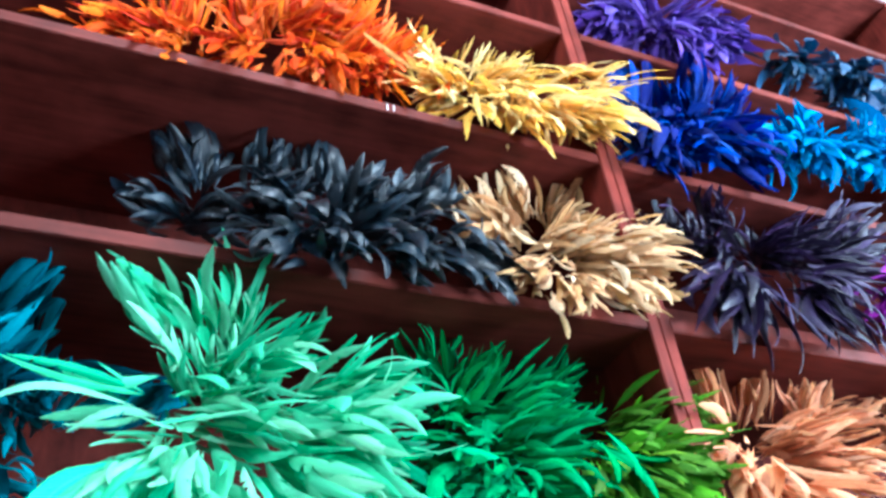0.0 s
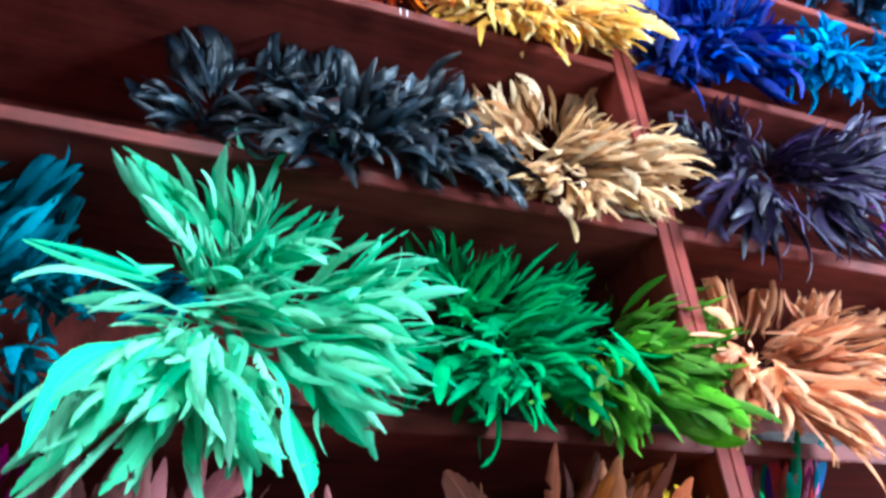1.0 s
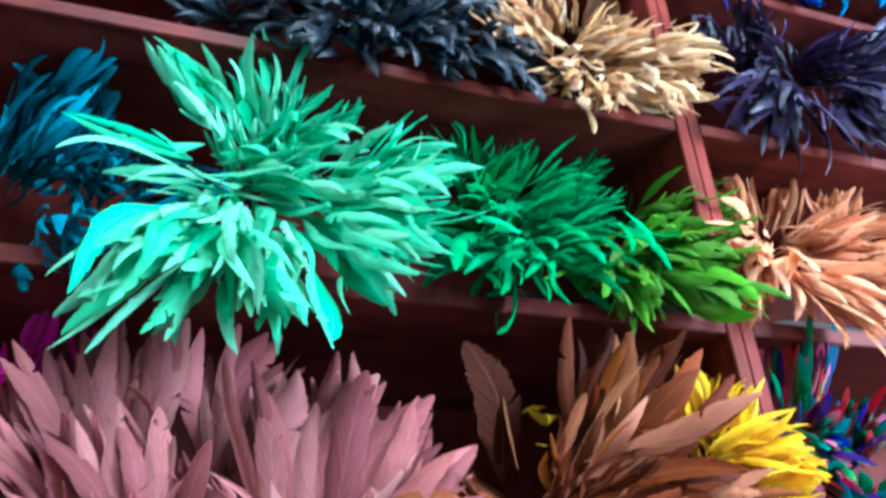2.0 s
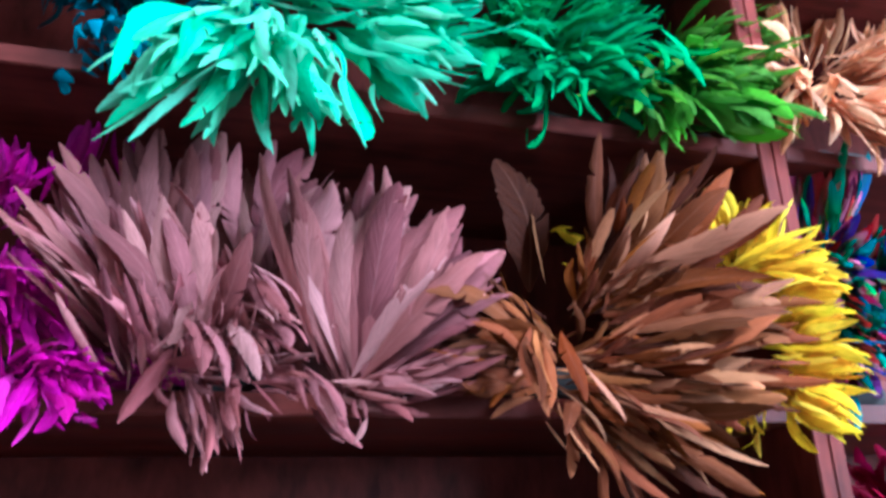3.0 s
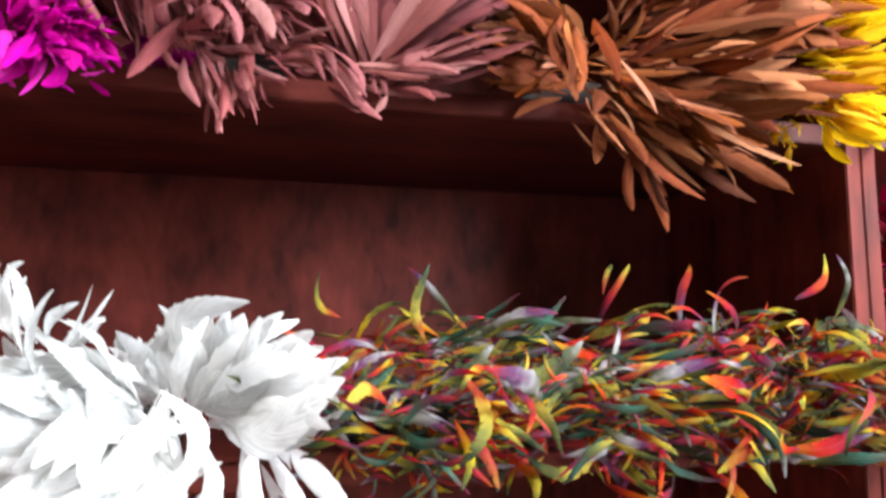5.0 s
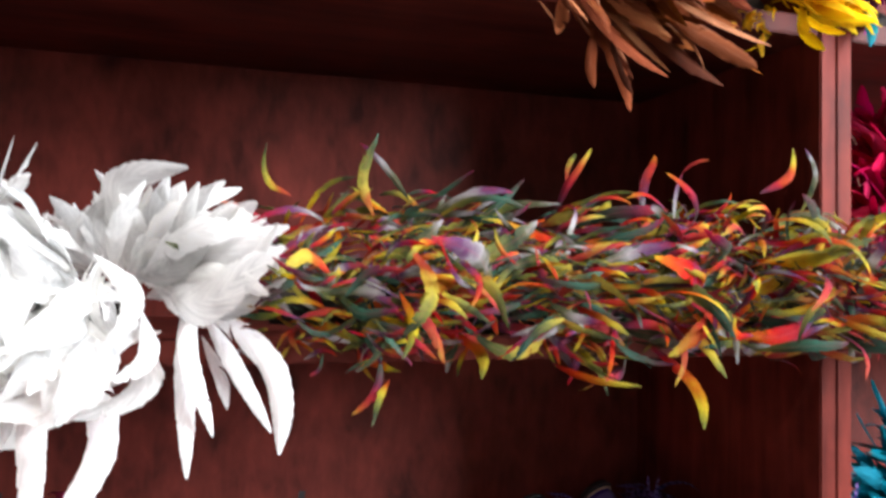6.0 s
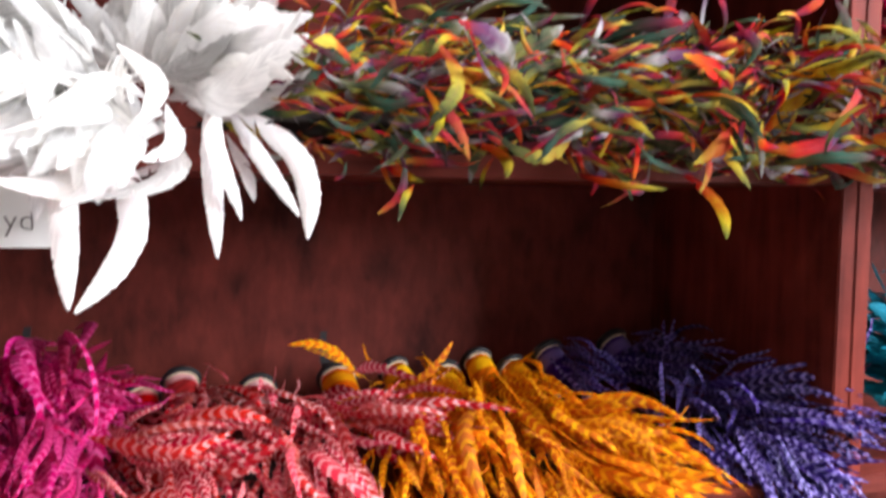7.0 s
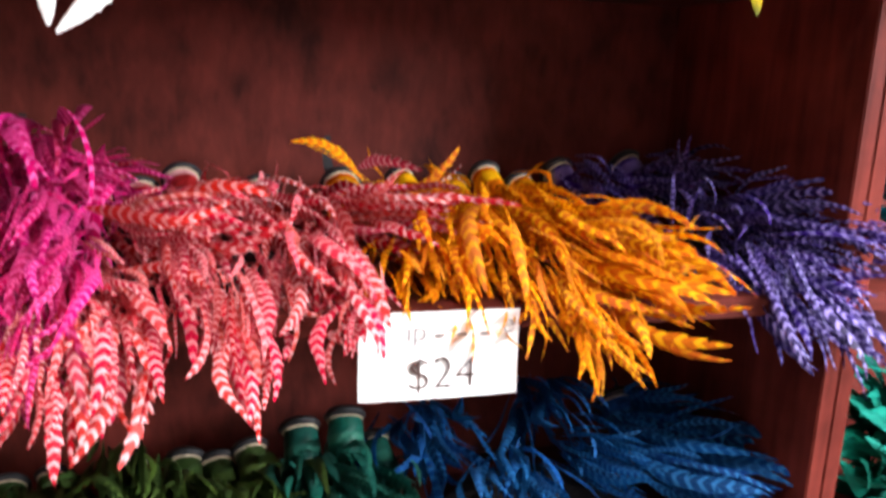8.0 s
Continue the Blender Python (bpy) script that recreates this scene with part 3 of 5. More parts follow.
tuft(b, (-0.174, -0.050, 1.627), (-0.126, -0.100, 1.551), 2, 5)
tuft(b, (-0.242, 0.020, 1.646), (-0.205, -0.046, 1.639), 20, 34)

b = bundle("olive and lime green feather bundle on the shelf", OLIVE, 3, SHAPES["olive"])
tuft(b, (0.019, 0.150, 1.804), (0.027, 0.120, 1.877), 10, 13)
tuft(b, (0.061, 0.150, 1.809), (0.082, 0.100, 1.863), 8, 12)
tuft(b, (0.014, 0.080, 1.730), (0.073, 0.000, 1.722), 22, 18)
tuft(b, (-0.023, 0.040, 1.657), (0.015, -0.050, 1.612), 24, 18)
tuft(b, (-0.073, 0.020, 1.613), (-0.027, -0.080, 1.516), 14, 10)
tuft(b, (-0.137, 0.020, 1.607), (-0.145, -0.060, 1.504), 9, 14)
tuft(b, (-0.140, 0.020, 1.628), (-0.214, -0.040, 1.537), 6, 20)
tuft(b, (-0.106, -0.050, 1.573), (-0.083, -0.100, 1.539), 3, 6)
tuft(b, (-0.037, 0.080, 1.706), (-0.005, -0.016, 1.679), 18, 34)
tuft(b, (-0.078, 0.050, 1.648), (-0.115, -0.070, 1.564), 16, 25)

b = bundle("peach salmon feather bundle beside the divider", PEACH, 3, SHAPES["peach"])
tuft(b, (0.195, 0.120, 1.772), (0.147, 0.080, 1.851), 6, 10)
tuft(b, (0.252, 0.120, 1.779), (0.258, 0.080, 1.859), 8, 14)
tuft(b, (0.320, 0.100, 1.767), (0.317, 0.050, 1.820), 10, 14)
tuft(b, (0.327, 0.080, 1.748), (0.366, 0.000, 1.741), 14, 14)
tuft(b, (0.234, 0.050, 1.670), (0.256, -0.050, 1.628), 22, 16)
tuft(b, (0.128, 0.000, 1.614), (0.168, -0.080, 1.515), 14, 10)
tuft(b, (0.092, 0.000, 1.642), (0.024, -0.060, 1.546), 12, 18)
tuft(b, (0.102, 0.020, 1.677), (0.004, -0.020, 1.662), 3, 10)
tuft(b, (0.205, 0.050, 1.702), (0.244, -0.034, 1.691), 20, 34)

b = bundle("pale apricot feather bundle lying on the shelf", APRICOT, 3, SHAPES["apricot"])
tuft(b, (0.588, 0.100, 1.767), (0.442, 0.050, 1.786), 14, 25)
tuft(b, (0.601, 0.080, 1.739), (0.512, 0.002, 1.667), 20, 34)
tuft(b, (0.687, 0.080, 1.747), (0.825, 0.032, 1.837), 22, 34)

b = bundle("glossy blue-black feather bundle with curled tips", BLACK, 2, SHAPES["black"])
tuft(b, (-0.597, 0.150, 2.063), (-0.634, 0.120, 2.157), 8, 12)
tuft(b, (-0.582, 0.150, 2.067), (-0.602, 0.120, 2.155), 6, 10)
tuft(b, (-0.609, 0.100, 1.958), (-0.680, 0.050, 1.953), 8, 14)
tuft(b, (-0.509, 0.130, 2.101), (-0.502, 0.100, 2.179), 8, 14)
tuft(b, (-0.428, 0.120, 2.080), (-0.439, 0.080, 2.167), 10, 14)
tuft(b, (-0.476, 0.050, 1.939), (-0.551, 0.000, 1.952), 12, 20)
tuft(b, (-0.408, 0.080, 1.959), (-0.360, 0.020, 2.052), 16, 18)
tuft(b, (-0.325, 0.080, 1.997), (-0.266, 0.020, 2.057), 16, 18)
tuft(b, (-0.488, 0.000, 1.870), (-0.548, -0.050, 1.819), 8, 16)
tuft(b, (-0.447, 0.000, 1.879), (-0.452, -0.080, 1.798), 12, 22)
tuft(b, (-0.361, 0.000, 1.889), (-0.322, -0.070, 1.820), 16, 20)
tuft(b, (-0.272, 0.020, 1.923), (-0.230, -0.050, 1.835), 12, 18)
tuft(b, (-0.252, -0.000, 1.893), (-0.245, -0.030, 1.927), 5, 14)
tuft(b, (-0.521, 0.080, 1.962), (-0.448, 0.020, 1.978), 20, 34)
tuft(b, (-0.391, 0.080, 1.982), (-0.317, 0.014, 1.985), 24, 34)
tuft(b, (-0.594, 0.100, 1.952), (-0.505, 0.052, 1.962), 14, 34)

b = bundle("creamy beige feather bundle on the shelf", BEIGE, 2, SHAPES["beige"])
tuft(b, (-0.168, 0.100, 2.049), (-0.193, 0.080, 2.143), 6, 10)
tuft(b, (-0.094, 0.100, 2.078), (-0.152, 0.060, 2.151), 4, 8, 1.5)
tuft(b, (-0.102, 0.100, 2.087), (-0.144, 0.060, 2.138), 6, 10)
tuft(b, (-0.040, 0.100, 2.090), (-0.012, 0.060, 2.174), 10, 14)
tuft(b, (0.025, 0.100, 2.093), (0.064, 0.050, 2.110), 12, 16)
tuft(b, (-0.009, 0.060, 2.008), (0.092, 0.000, 1.995), 20, 14)
tuft(b, (-0.070, 0.020, 1.935), (0.019, -0.070, 1.868), 20, 13)
tuft(b, (-0.151, 0.000, 1.904), (-0.225, -0.030, 1.850), 8, 16)
tuft(b, (-0.135, -0.020, 1.865), (-0.152, -0.060, 1.784), 6, 16)
tuft(b, (-0.060, -0.020, 1.889), (-0.036, -0.060, 1.816), 8, 14)
tuft(b, (-0.165, 0.050, 1.978), (-0.259, 0.000, 1.968), 12, 18)
tuft(b, (-0.111, 0.020, 1.956), (-0.066, -0.058, 1.956), 22, 34)

b = bundle("dark purple feather bundle with shiny curled tips", PLUM, 2, SHAPES["plum"])
tuft(b, (0.184, 0.100, 2.129), (0.180, 0.100, 2.279), 6, 10, 1.2)
tuft(b, (0.264, 0.100, 2.147), (0.238, 0.060, 2.229), 8, 12)
tuft(b, (0.427, 0.100, 2.227), (0.438, 0.050, 2.351), 3, 6)
tuft(b, (0.485, 0.100, 2.198), (0.483, 0.040, 2.248), 14, 20)
tuft(b, (0.497, 0.080, 2.143), (0.640, 0.000, 2.182), 18, 16)
tuft(b, (0.413, 0.040, 2.044), (0.467, -0.050, 1.978), 18, 16)
tuft(b, (0.345, 0.000, 1.957), (0.313, -0.080, 1.791), 18, 14)
tuft(b, (0.213, 0.000, 1.944), (0.120, -0.060, 1.793), 14, 20)
tuft(b, (0.222, 0.020, 1.981), (0.035, -0.050, 1.821), 12, 20)
tuft(b, (0.371, 0.080, 2.103), (0.376, -0.028, 2.046), 26, 34)
tuft(b, (0.285, 0.080, 2.110), (0.116, 0.000, 2.034), 12, 30)
tuft(b, (0.231, 0.030, 2.134), (0.170, -0.040, 2.146), 12, 22)
tuft(b, (0.477, 0.020, 2.132), (0.499, -0.050, 2.173), 14, 22)
tuft(b, (0.223, 0.100, 2.124), (0.190, 0.060, 2.227), 8, 14, 1.2)
tuft(b, (0.375, 0.100, 2.159), (0.306, 0.050, 2.223), 8, 14, 1.2)
tuft(b, (0.396, 0.060, 2.132), (0.430, -0.020, 2.167), 14, 20, 1.1)
tuft(b, (0.437, 0.030, 2.079), (0.560, -0.030, 2.138), 12, 12)
tuft(b, (0.364, 0.000, 1.982), (0.424, -0.050, 1.926), 12, 12)
tuft(b, (0.307, -0.020, 1.924), (0.301, -0.080, 1.787), 8, 8)
tuft(b, (0.176, 0.100, 2.125), (0.132, 0.060, 2.239), 5, 12)

b = bundle("violet magenta feather bundle on the shelf", VIOLET, 2, SHAPES["violet"])
tuft(b, (0.771, 0.080, 2.103), (0.488, -0.020, 2.004), 14, 22)
tuft(b, (0.680, 0.050, 2.014), (0.377, -0.050, 1.846), 10, 20)
tuft(b, (0.943, 0.100, 2.178), (1.078, 0.040, 2.269), 22, 34)

b = bundle("fiery orange red feather bundle on the shelf", ORANGE, 1, SHAPES["orange"])
tuft(b, (-0.663, 0.100, 2.327), (-0.725, 0.050, 2.275), 14, 25)
tuft(b, (-0.637, 0.100, 2.324), (-0.644, 0.050, 2.398), 12, 18)
tuft(b, (-0.536, 0.100, 2.366), (-0.570, 0.050, 2.466), 18, 18)
tuft(b, (-0.434, 0.100, 2.379), (-0.453, 0.030, 2.479), 20, 18)
tuft(b, (-0.411, 0.050, 2.327), (-0.368, 0.000, 2.399), 20, 18)
tuft(b, (-0.374, 0.050, 2.299), (-0.318, -0.020, 2.306), 20, 18)
tuft(b, (-0.450, 0.040, 2.258), (-0.448, -0.010, 2.128), 16, 30)
tuft(b, (-0.553, 0.030, 2.245), (-0.604, -0.020, 2.163), 14, 25)
tuft(b, (-0.477, 0.080, 2.366), (-0.400, -0.004, 2.335), 26, 34)
tuft(b, (-0.359, 0.040, 2.280), (-0.360, -0.020, 2.160), 10, 20)
tuft(b, (-0.721, 0.080, 2.270), (-0.782, 0.030, 2.217), 12, 30)
tuft(b, (-0.657, 0.030, 2.190), (-0.690, -0.010, 2.129), 10, 25)

b = bundle("pale golden yellow feather bundle catching the daylight", GOLD, 1, SHAPES["gold"])
tuft(b, (-0.237, 0.100, 2.427), (-0.234, 0.080, 2.552), 4, 7)
tuft(b, (-0.134, 0.100, 2.451), (-0.106, 0.060, 2.530), 6, 12)
tuft(b, (-0.059, 0.100, 2.480), (-0.052, 0.050, 2.523), 14, 16)
tuft(b, (0.045, 0.100, 2.503), (0.063, 0.040, 2.507), 14, 16)
tuft(b, (0.017, 0.050, 2.386), (0.065, -0.030, 2.300), 22, 16)
tuft(b, (-0.063, 0.000, 2.246), (0.023, -0.060, 2.178), 20, 14)
tuft(b, (-0.149, 0.000, 2.230), (-0.145, -0.050, 2.116), 18, 22)
tuft(b, (-0.230, 0.030, 2.261), (-0.323, -0.020, 2.185), 16, 22)
tuft(b, (-0.152, 0.050, 2.325), (-0.086, -0.022, 2.297), 26, 34)
tuft(b, (-0.023, 0.020, 2.280), (-0.044, -0.050, 2.136), 10, 18)

b = bundle("royal blue feather bundle on the shelf", ROYAL, 1, SHAPES["royal"])
tuft(b, (0.236, 0.100, 2.469), (0.202, 0.080, 2.594), 10, 14)
tuft(b, (0.315, 0.100, 2.496), (0.279, 0.060, 2.563), 12, 16)
tuft(b, (0.417, 0.100, 2.495), (0.411, 0.030, 2.506), 16, 20)
tuft(b, (0.325, 0.050, 2.349), (0.318, -0.050, 2.205), 20, 16)
tuft(b, (0.212, 0.050, 2.329), (0.054, -0.020, 2.196), 14, 20)
tuft(b, (0.227, 0.030, 2.299), (0.133, -0.050, 2.126), 16, 25)
tuft(b, (0.319, 0.080, 2.425), (0.381, -0.004, 2.391), 26, 34)
tuft(b, (0.286, 0.060, 2.410), (0.213, -0.020, 2.443), 14, 22)
tuft(b, (0.371, 0.040, 2.417), (0.382, -0.030, 2.479), 14, 22)
tuft(b, (0.298, 0.000, 2.276), (0.325, -0.060, 2.158), 14, 20)
tuft(b, (0.142, 0.020, 2.248), (0.076, -0.050, 2.086), 10, 22)
tuft(b, (0.156, 0.080, 2.322), (0.160, 0.050, 2.515), 8, 14)
tuft(b, (0.316, 0.060, 2.384), (0.302, 0.020, 2.517), 10, 16)
tuft(b, (0.182, 0.020, 2.257), (0.220, -0.050, 2.174), 12, 20)

b = bundle("bright sky blue feather bundle on the shelf", SKY, 1, SHAPES["sky"])
tuft(b, (0.560, 0.100, 2.543), (0.604, 0.050, 2.666), 5, 8)
tuft(b, (0.718, 0.100, 2.595), (0.685, 0.060, 2.638), 8, 14)
tuft(b, (0.786, 0.080, 2.577), (0.776, 0.020, 2.739), 3, 5, 1.5)
tuft(b, (0.850, 0.080, 2.578), (0.926, 0.020, 2.660), 14, 16)
tuft(b, (0.671, 0.030, 2.401), (0.672, -0.050, 2.325), 16, 18)
tuft(b, (0.545, 0.020, 2.354), (0.422, -0.050, 2.180), 16, 20)
tuft(b, (0.505, 0.050, 2.404), (0.282, -0.030, 2.200), 10, 20)
tuft(b, (0.958, 0.080, 2.573), (1.232, 0.020, 2.702), 22, 34)
tuft(b, (0.648, 0.060, 2.458), (0.736, -0.012, 2.448), 20, 34)
tuft(b, (0.595, 0.050, 2.466), (0.529, -0.020, 2.492), 14, 22)
tuft(b, (0.762, 0.040, 2.491), (0.725, -0.030, 2.552), 16, 22)
tuft(b, (0.770, 0.020, 2.421), (0.579, -0.060, 2.185), 12, 22)

b = bundle("periwinkle purple feather bundle on a high shelf", PERIWINKLE, 0, SHAPES["periwinkle"])
tuft(b, (0.367, 0.100, 2.809), (0.257, 0.060, 2.902), 14, 18)
tuft(b, (0.463, 0.100, 2.851), (0.509, 0.050, 2.991), 12, 18)
tuft(b, (0.433, 0.050, 2.730), (0.478, -0.050, 2.574), 14, 12)
tuft(b, (0.425, 0.030, 2.661), (0.338, -0.040, 2.443), 8, 14)
tuft(b, (0.252, 0.060, 2.666), (0.051, 0.000, 2.556), 14, 18)
tuft(b, (0.363, 0.060, 2.734), (0.444, -0.024, 2.700), 24, 34)
tuft(b, (0.296, 0.020, 2.615), (0.259, -0.060, 2.398), 12, 22)
tuft(b, (0.171, 0.040, 2.625), (0.022, -0.030, 2.453), 10, 20)

b = bundle("dark slate blue feather bundle on a high shelf", NAVY, 0, SHAPES["navy"])
tuft(b, (0.946, 0.100, 2.867), (0.810, 0.060, 2.903), 12, 16)
tuft(b, (1.013, 0.100, 2.917), (1.123, 0.040, 2.961), 14, 18)
tuft(b, (0.842, 0.080, 2.738), (0.907, 0.008, 2.681), 20, 34)
tuft(b, (1.139, 0.100, 2.918), (1.340, 0.022, 2.952), 14, 34)
tuft(b, (0.726, 0.050, 2.745), (0.477, -0.040, 2.451), 14, 25)
tuft(b, (0.874, 0.030, 2.714), (0.729, -0.050, 2.477), 12, 22)

b = bundle("hot magenta feather bundle on the shelf", MAGENTA, 4, SHAPES["magenta"])
tuft(b, (-0.808, 0.100, 1.422), (-0.820, 0.080, 1.487), 8, 14)
tuft(b, (-0.761, 0.130, 1.473), (-0.746, 0.100, 1.536), 8, 10)
tuft(b, (-0.702, 0.150, 1.484), (-0.710, 0.120, 1.540), 7, 10)
tuft(b, (-0.772, 0.020, 1.294), (-0.776, -0.050, 1.302), 10, 20)
tuft(b, (-0.752, -0.020, 1.244), (-0.752, -0.100, 1.171), 4, 8)
tuft(b, (-0.739, 0.000, 1.256), (-0.698, -0.050, 1.230), 12, 18)
tuft(b, (-0.718, -0.020, 1.237), (-0.692, -0.060, 1.210), 5, 14)
tuft(b, (-0.772, 0.000, 1.244), (-0.752, -0.050, 1.219), 12, 30)
tuft(b, (-0.696, 0.050, 1.262), (-0.646, 0.010, 1.241), 8, 8)
tuft(b, (-0.809, 0.100, 1.335), (-0.756, 0.016, 1.324), 20, 34)
tuft(b, (-0.788, 0.000, 1.330), (-0.762, -0.080, 1.261), 12, 30)
tuft(b, (-0.743, -0.020, 1.240), (-0.714, -0.080, 1.226), 10, 25)
tuft(b, (-0.800, 0.040, 1.410), (-0.776, -0.020, 1.414), 10, 20)

b = bundle("dusty rose pink feather bundle fanned into two open funnels", ROSE, 4, SHAPES["rose"])
tuft(b, (-0.633, 0.030, 1.374), (-0.668, -0.030, 1.399), 2, 6, .8)
tuft(b, (-0.663, -0.020, 1.240), (-0.689, -0.080, 1.307), 9, 12, .8)
tuft(b, (-0.663, 0.000, 1.306), (-0.694, -0.030, 1.383), 6, 10, .8)
tuft(b, (-0.499, -0.020, 1.238), (-0.555, 0.000, 1.449), 1, 2, .6)
tuft(b, (-0.492, -0.020, 1.238), (-0.435, -0.080, 1.224), 6, 5, .8)
tuft(b, (-0.559, 0.120, 1.400), (-0.502, 0.100, 1.490), 6, 8, .8)
tuft(b, (-0.601, 0.020, 1.323), (-0.618, -0.040, 1.335), 8, 18, .8)
tuft(b, (-0.589, -0.020, 1.336), (-0.552, -0.060, 1.283), 7, 10, .8)
tuft(b, (-0.625, 0.000, 1.288), (-0.626, -0.080, 1.204), 10, 18, .8)
tuft(b, (-0.613, -0.050, 1.211), (-0.609, -0.100, 1.161), 5, 7, .8)
tuft(b, (-0.601, -0.050, 1.217), (-0.589, -0.100, 1.178), 4, 8, .8)
tuft(b, (-0.638, -0.050, 1.224), (-0.625, -0.100, 1.171), 4, 6, .8)
tuft(b, (-0.540, -0.030, 1.244), (-0.521, -0.090, 1.184), 5, 8, .8)
tuft(b, (-0.577, -0.020, 1.244), (-0.539, -0.060, 1.231), 10, 14, .8)
tuft(b, (-0.500, -0.050, 1.221), (-0.499, -0.090, 1.189), 3, 8, .8)
tuft(b, (-0.645, -0.030, 1.243), (-0.607, -0.080, 1.227), 8, 16, .8)
tuft(b, (-0.606, -0.010, 1.271), (-0.604, -0.070, 1.290), 8, 20, .8)
tuft(b, (-0.592, 0.000, 1.300), (-0.572, -0.070, 1.245), 10, 18, .8)
tuft(b, (-0.621, 0.020, 1.321), (-0.644, -0.050, 1.299), 8, 20, .8)
tuft(b, (-0.633, -0.020, 1.256), (-0.621, -0.070, 1.279), 8, 16, .8)

b = bundle("chestnut brown feather bundle spilling over the shelf", BROWN, 4, SHAPES["brown"])
tuft(b, (-0.276, 0.080, 1.364), (-0.328, 0.030, 1.499), 1, 2, 1.7)
tuft(b, (-0.216, 0.050, 1.358), (-0.144, 0.000, 1.497), 22, 6)
tuft(b, (-0.227, 0.050, 1.338), (-0.192, 0.000, 1.438), 8, 7)
tuft(b, (-0.213, 0.050, 1.345), (-0.087, -0.030, 1.488), 14, 7)
tuft(b, (-0.261, 0.000, 1.319), (-0.270, -0.060, 1.360), 6, 9)
tuft(b, (-0.228, 0.000, 1.327), (-0.184, -0.060, 1.362), 8, 12)
tuft(b, (-0.306, 0.000, 1.287), (-0.401, -0.030, 1.343), 12, 13)
tuft(b, (-0.310, -0.020, 1.264), (-0.413, -0.060, 1.262), 12, 12)
tuft(b, (-0.317, -0.020, 1.247), (-0.416, -0.050, 1.232), 8, 8)
tuft(b, (-0.337, -0.060, 1.288), (-0.350, -0.100, 1.206), 4, 7)
tuft(b, (-0.224, 0.000, 1.303), (-0.080, -0.060, 1.315), 22, 9)
tuft(b, (-0.250, -0.020, 1.267), (-0.078, -0.070, 1.257), 24, 9)
tuft(b, (-0.263, -0.030, 1.247), (-0.146, -0.100, 1.214), 20, 10)
tuft(b, (-0.281, -0.040, 1.233), (-0.172, -0.100, 1.158), 14, 9)
tuft(b, (-0.298, -0.050, 1.230), (-0.226, -0.100, 1.172), 12, 9)
tuft(b, (-0.310, -0.050, 1.214), (-0.314, -0.120, 1.153), 5, 6)
tuft(b, (-0.275, -0.020, 1.260), (-0.201, -0.068, 1.262), 14, 34)
tuft(b, (-0.275, -0.060, 1.167), (-0.259, -0.080, 1.103), 1, 2)

b = bundle("bright yellow feather bundle beside the divider", YELLOW, 4, SHAPES["yellow"])
tuft(b, (-0.042, 0.060, 1.453), (-0.043, 0.040, 1.495), 8, 12)
tuft(b, (-0.013, 0.050, 1.437), (0.017, 0.020, 1.478), 10, 12)
tuft(b, (-0.067, 0.000, 1.371), (0.001, -0.060, 1.386), 14, 12)
tuft(b, (-0.055, -0.020, 1.365), (-0.018, -0.100, 1.332), 8, 9)
tuft(b, (-0.052, -0.030, 1.299), (-0.027, -0.100, 1.302), 14, 14)
tuft(b, (-0.050, -0.030, 1.269), (-0.013, -0.100, 1.255), 16, 12)
tuft(b, (-0.063, -0.040, 1.236), (-0.045, -0.110, 1.190), 12, 10)
tuft(b, (-0.083, -0.010, 1.219), (-0.124, -0.050, 1.188), 4, 14)
tuft(b, (-0.190, 0.100, 1.445), (-0.239, 0.080, 1.445), 1, 2, 1.6)
tuft(b, (-0.011, 0.040, 1.343), (0.053, -0.020, 1.348), 14, 34)
tuft(b, (-0.031, 0.050, 1.396), (-0.065, 0.020, 1.478), 8, 12, 1.2)
tuft(b, (-0.023, 0.020, 1.394), (-0.003, -0.020, 1.457), 10, 14)
tuft(b, (-0.036, 0.000, 1.327), (0.014, -0.060, 1.350), 10, 14)

b = bundle("mixed rainbow feather bundle behind the divider", CARNIVAL, 4, SHAPES["carnival"])
tuft(b, (0.087, 0.060, 1.451), (0.086, 0.030, 1.547), 4, 7)
tuft(b, (0.113, 0.060, 1.454), (0.119, 0.020, 1.546), 8, 9)
tuft(b, (0.146, 0.050, 1.453), (0.144, 0.000, 1.554), 8, 9)
tuft(b, (0.093, 0.030, 1.403), (0.075, -0.050, 1.417), 10, 14)
tuft(b, (0.082, 0.020, 1.391), (0.042, -0.070, 1.348), 12, 16)
tuft(b, (0.075, 0.020, 1.356), (0.032, -0.070, 1.298), 14, 18)
tuft(b, (0.067, 0.020, 1.308), (0.023, -0.070, 1.256), 12, 18)
tuft(b, (0.077, 0.020, 1.282), (0.030, -0.050, 1.226), 10, 18)
tuft(b, (0.189, 0.060, 1.400), (0.167, -0.020, 1.440), 24, 30)
tuft(b, (0.180, 0.050, 1.323), (0.121, -0.040, 1.294), 20, 34)

b = bundle("large snow white feather bundle drooping over the shelf edge", WHITE, 5, SHAPES["white"])
tuft(b, (-0.729, -0.060, 1.002), (-0.706, -0.135, 1.056), 3, 7)
tuft(b, (-0.726, -0.060, 1.010), (-0.694, -0.120, 1.049), 2, 6)
tuft(b, (-0.739, -0.050, 1.017), (-0.754, -0.100, 1.065), 4, 12)
tuft(b, (-0.687, -0.020, 0.981), (-0.714, -0.080, 1.028), 5, 10)
tuft(b, (-0.679, 0.080, 0.993), (-0.692, 0.050, 1.021), 3, 10)
tuft(b, (-0.652, -0.020, 0.946), (-0.708, -0.100, 0.937), 12, 22)
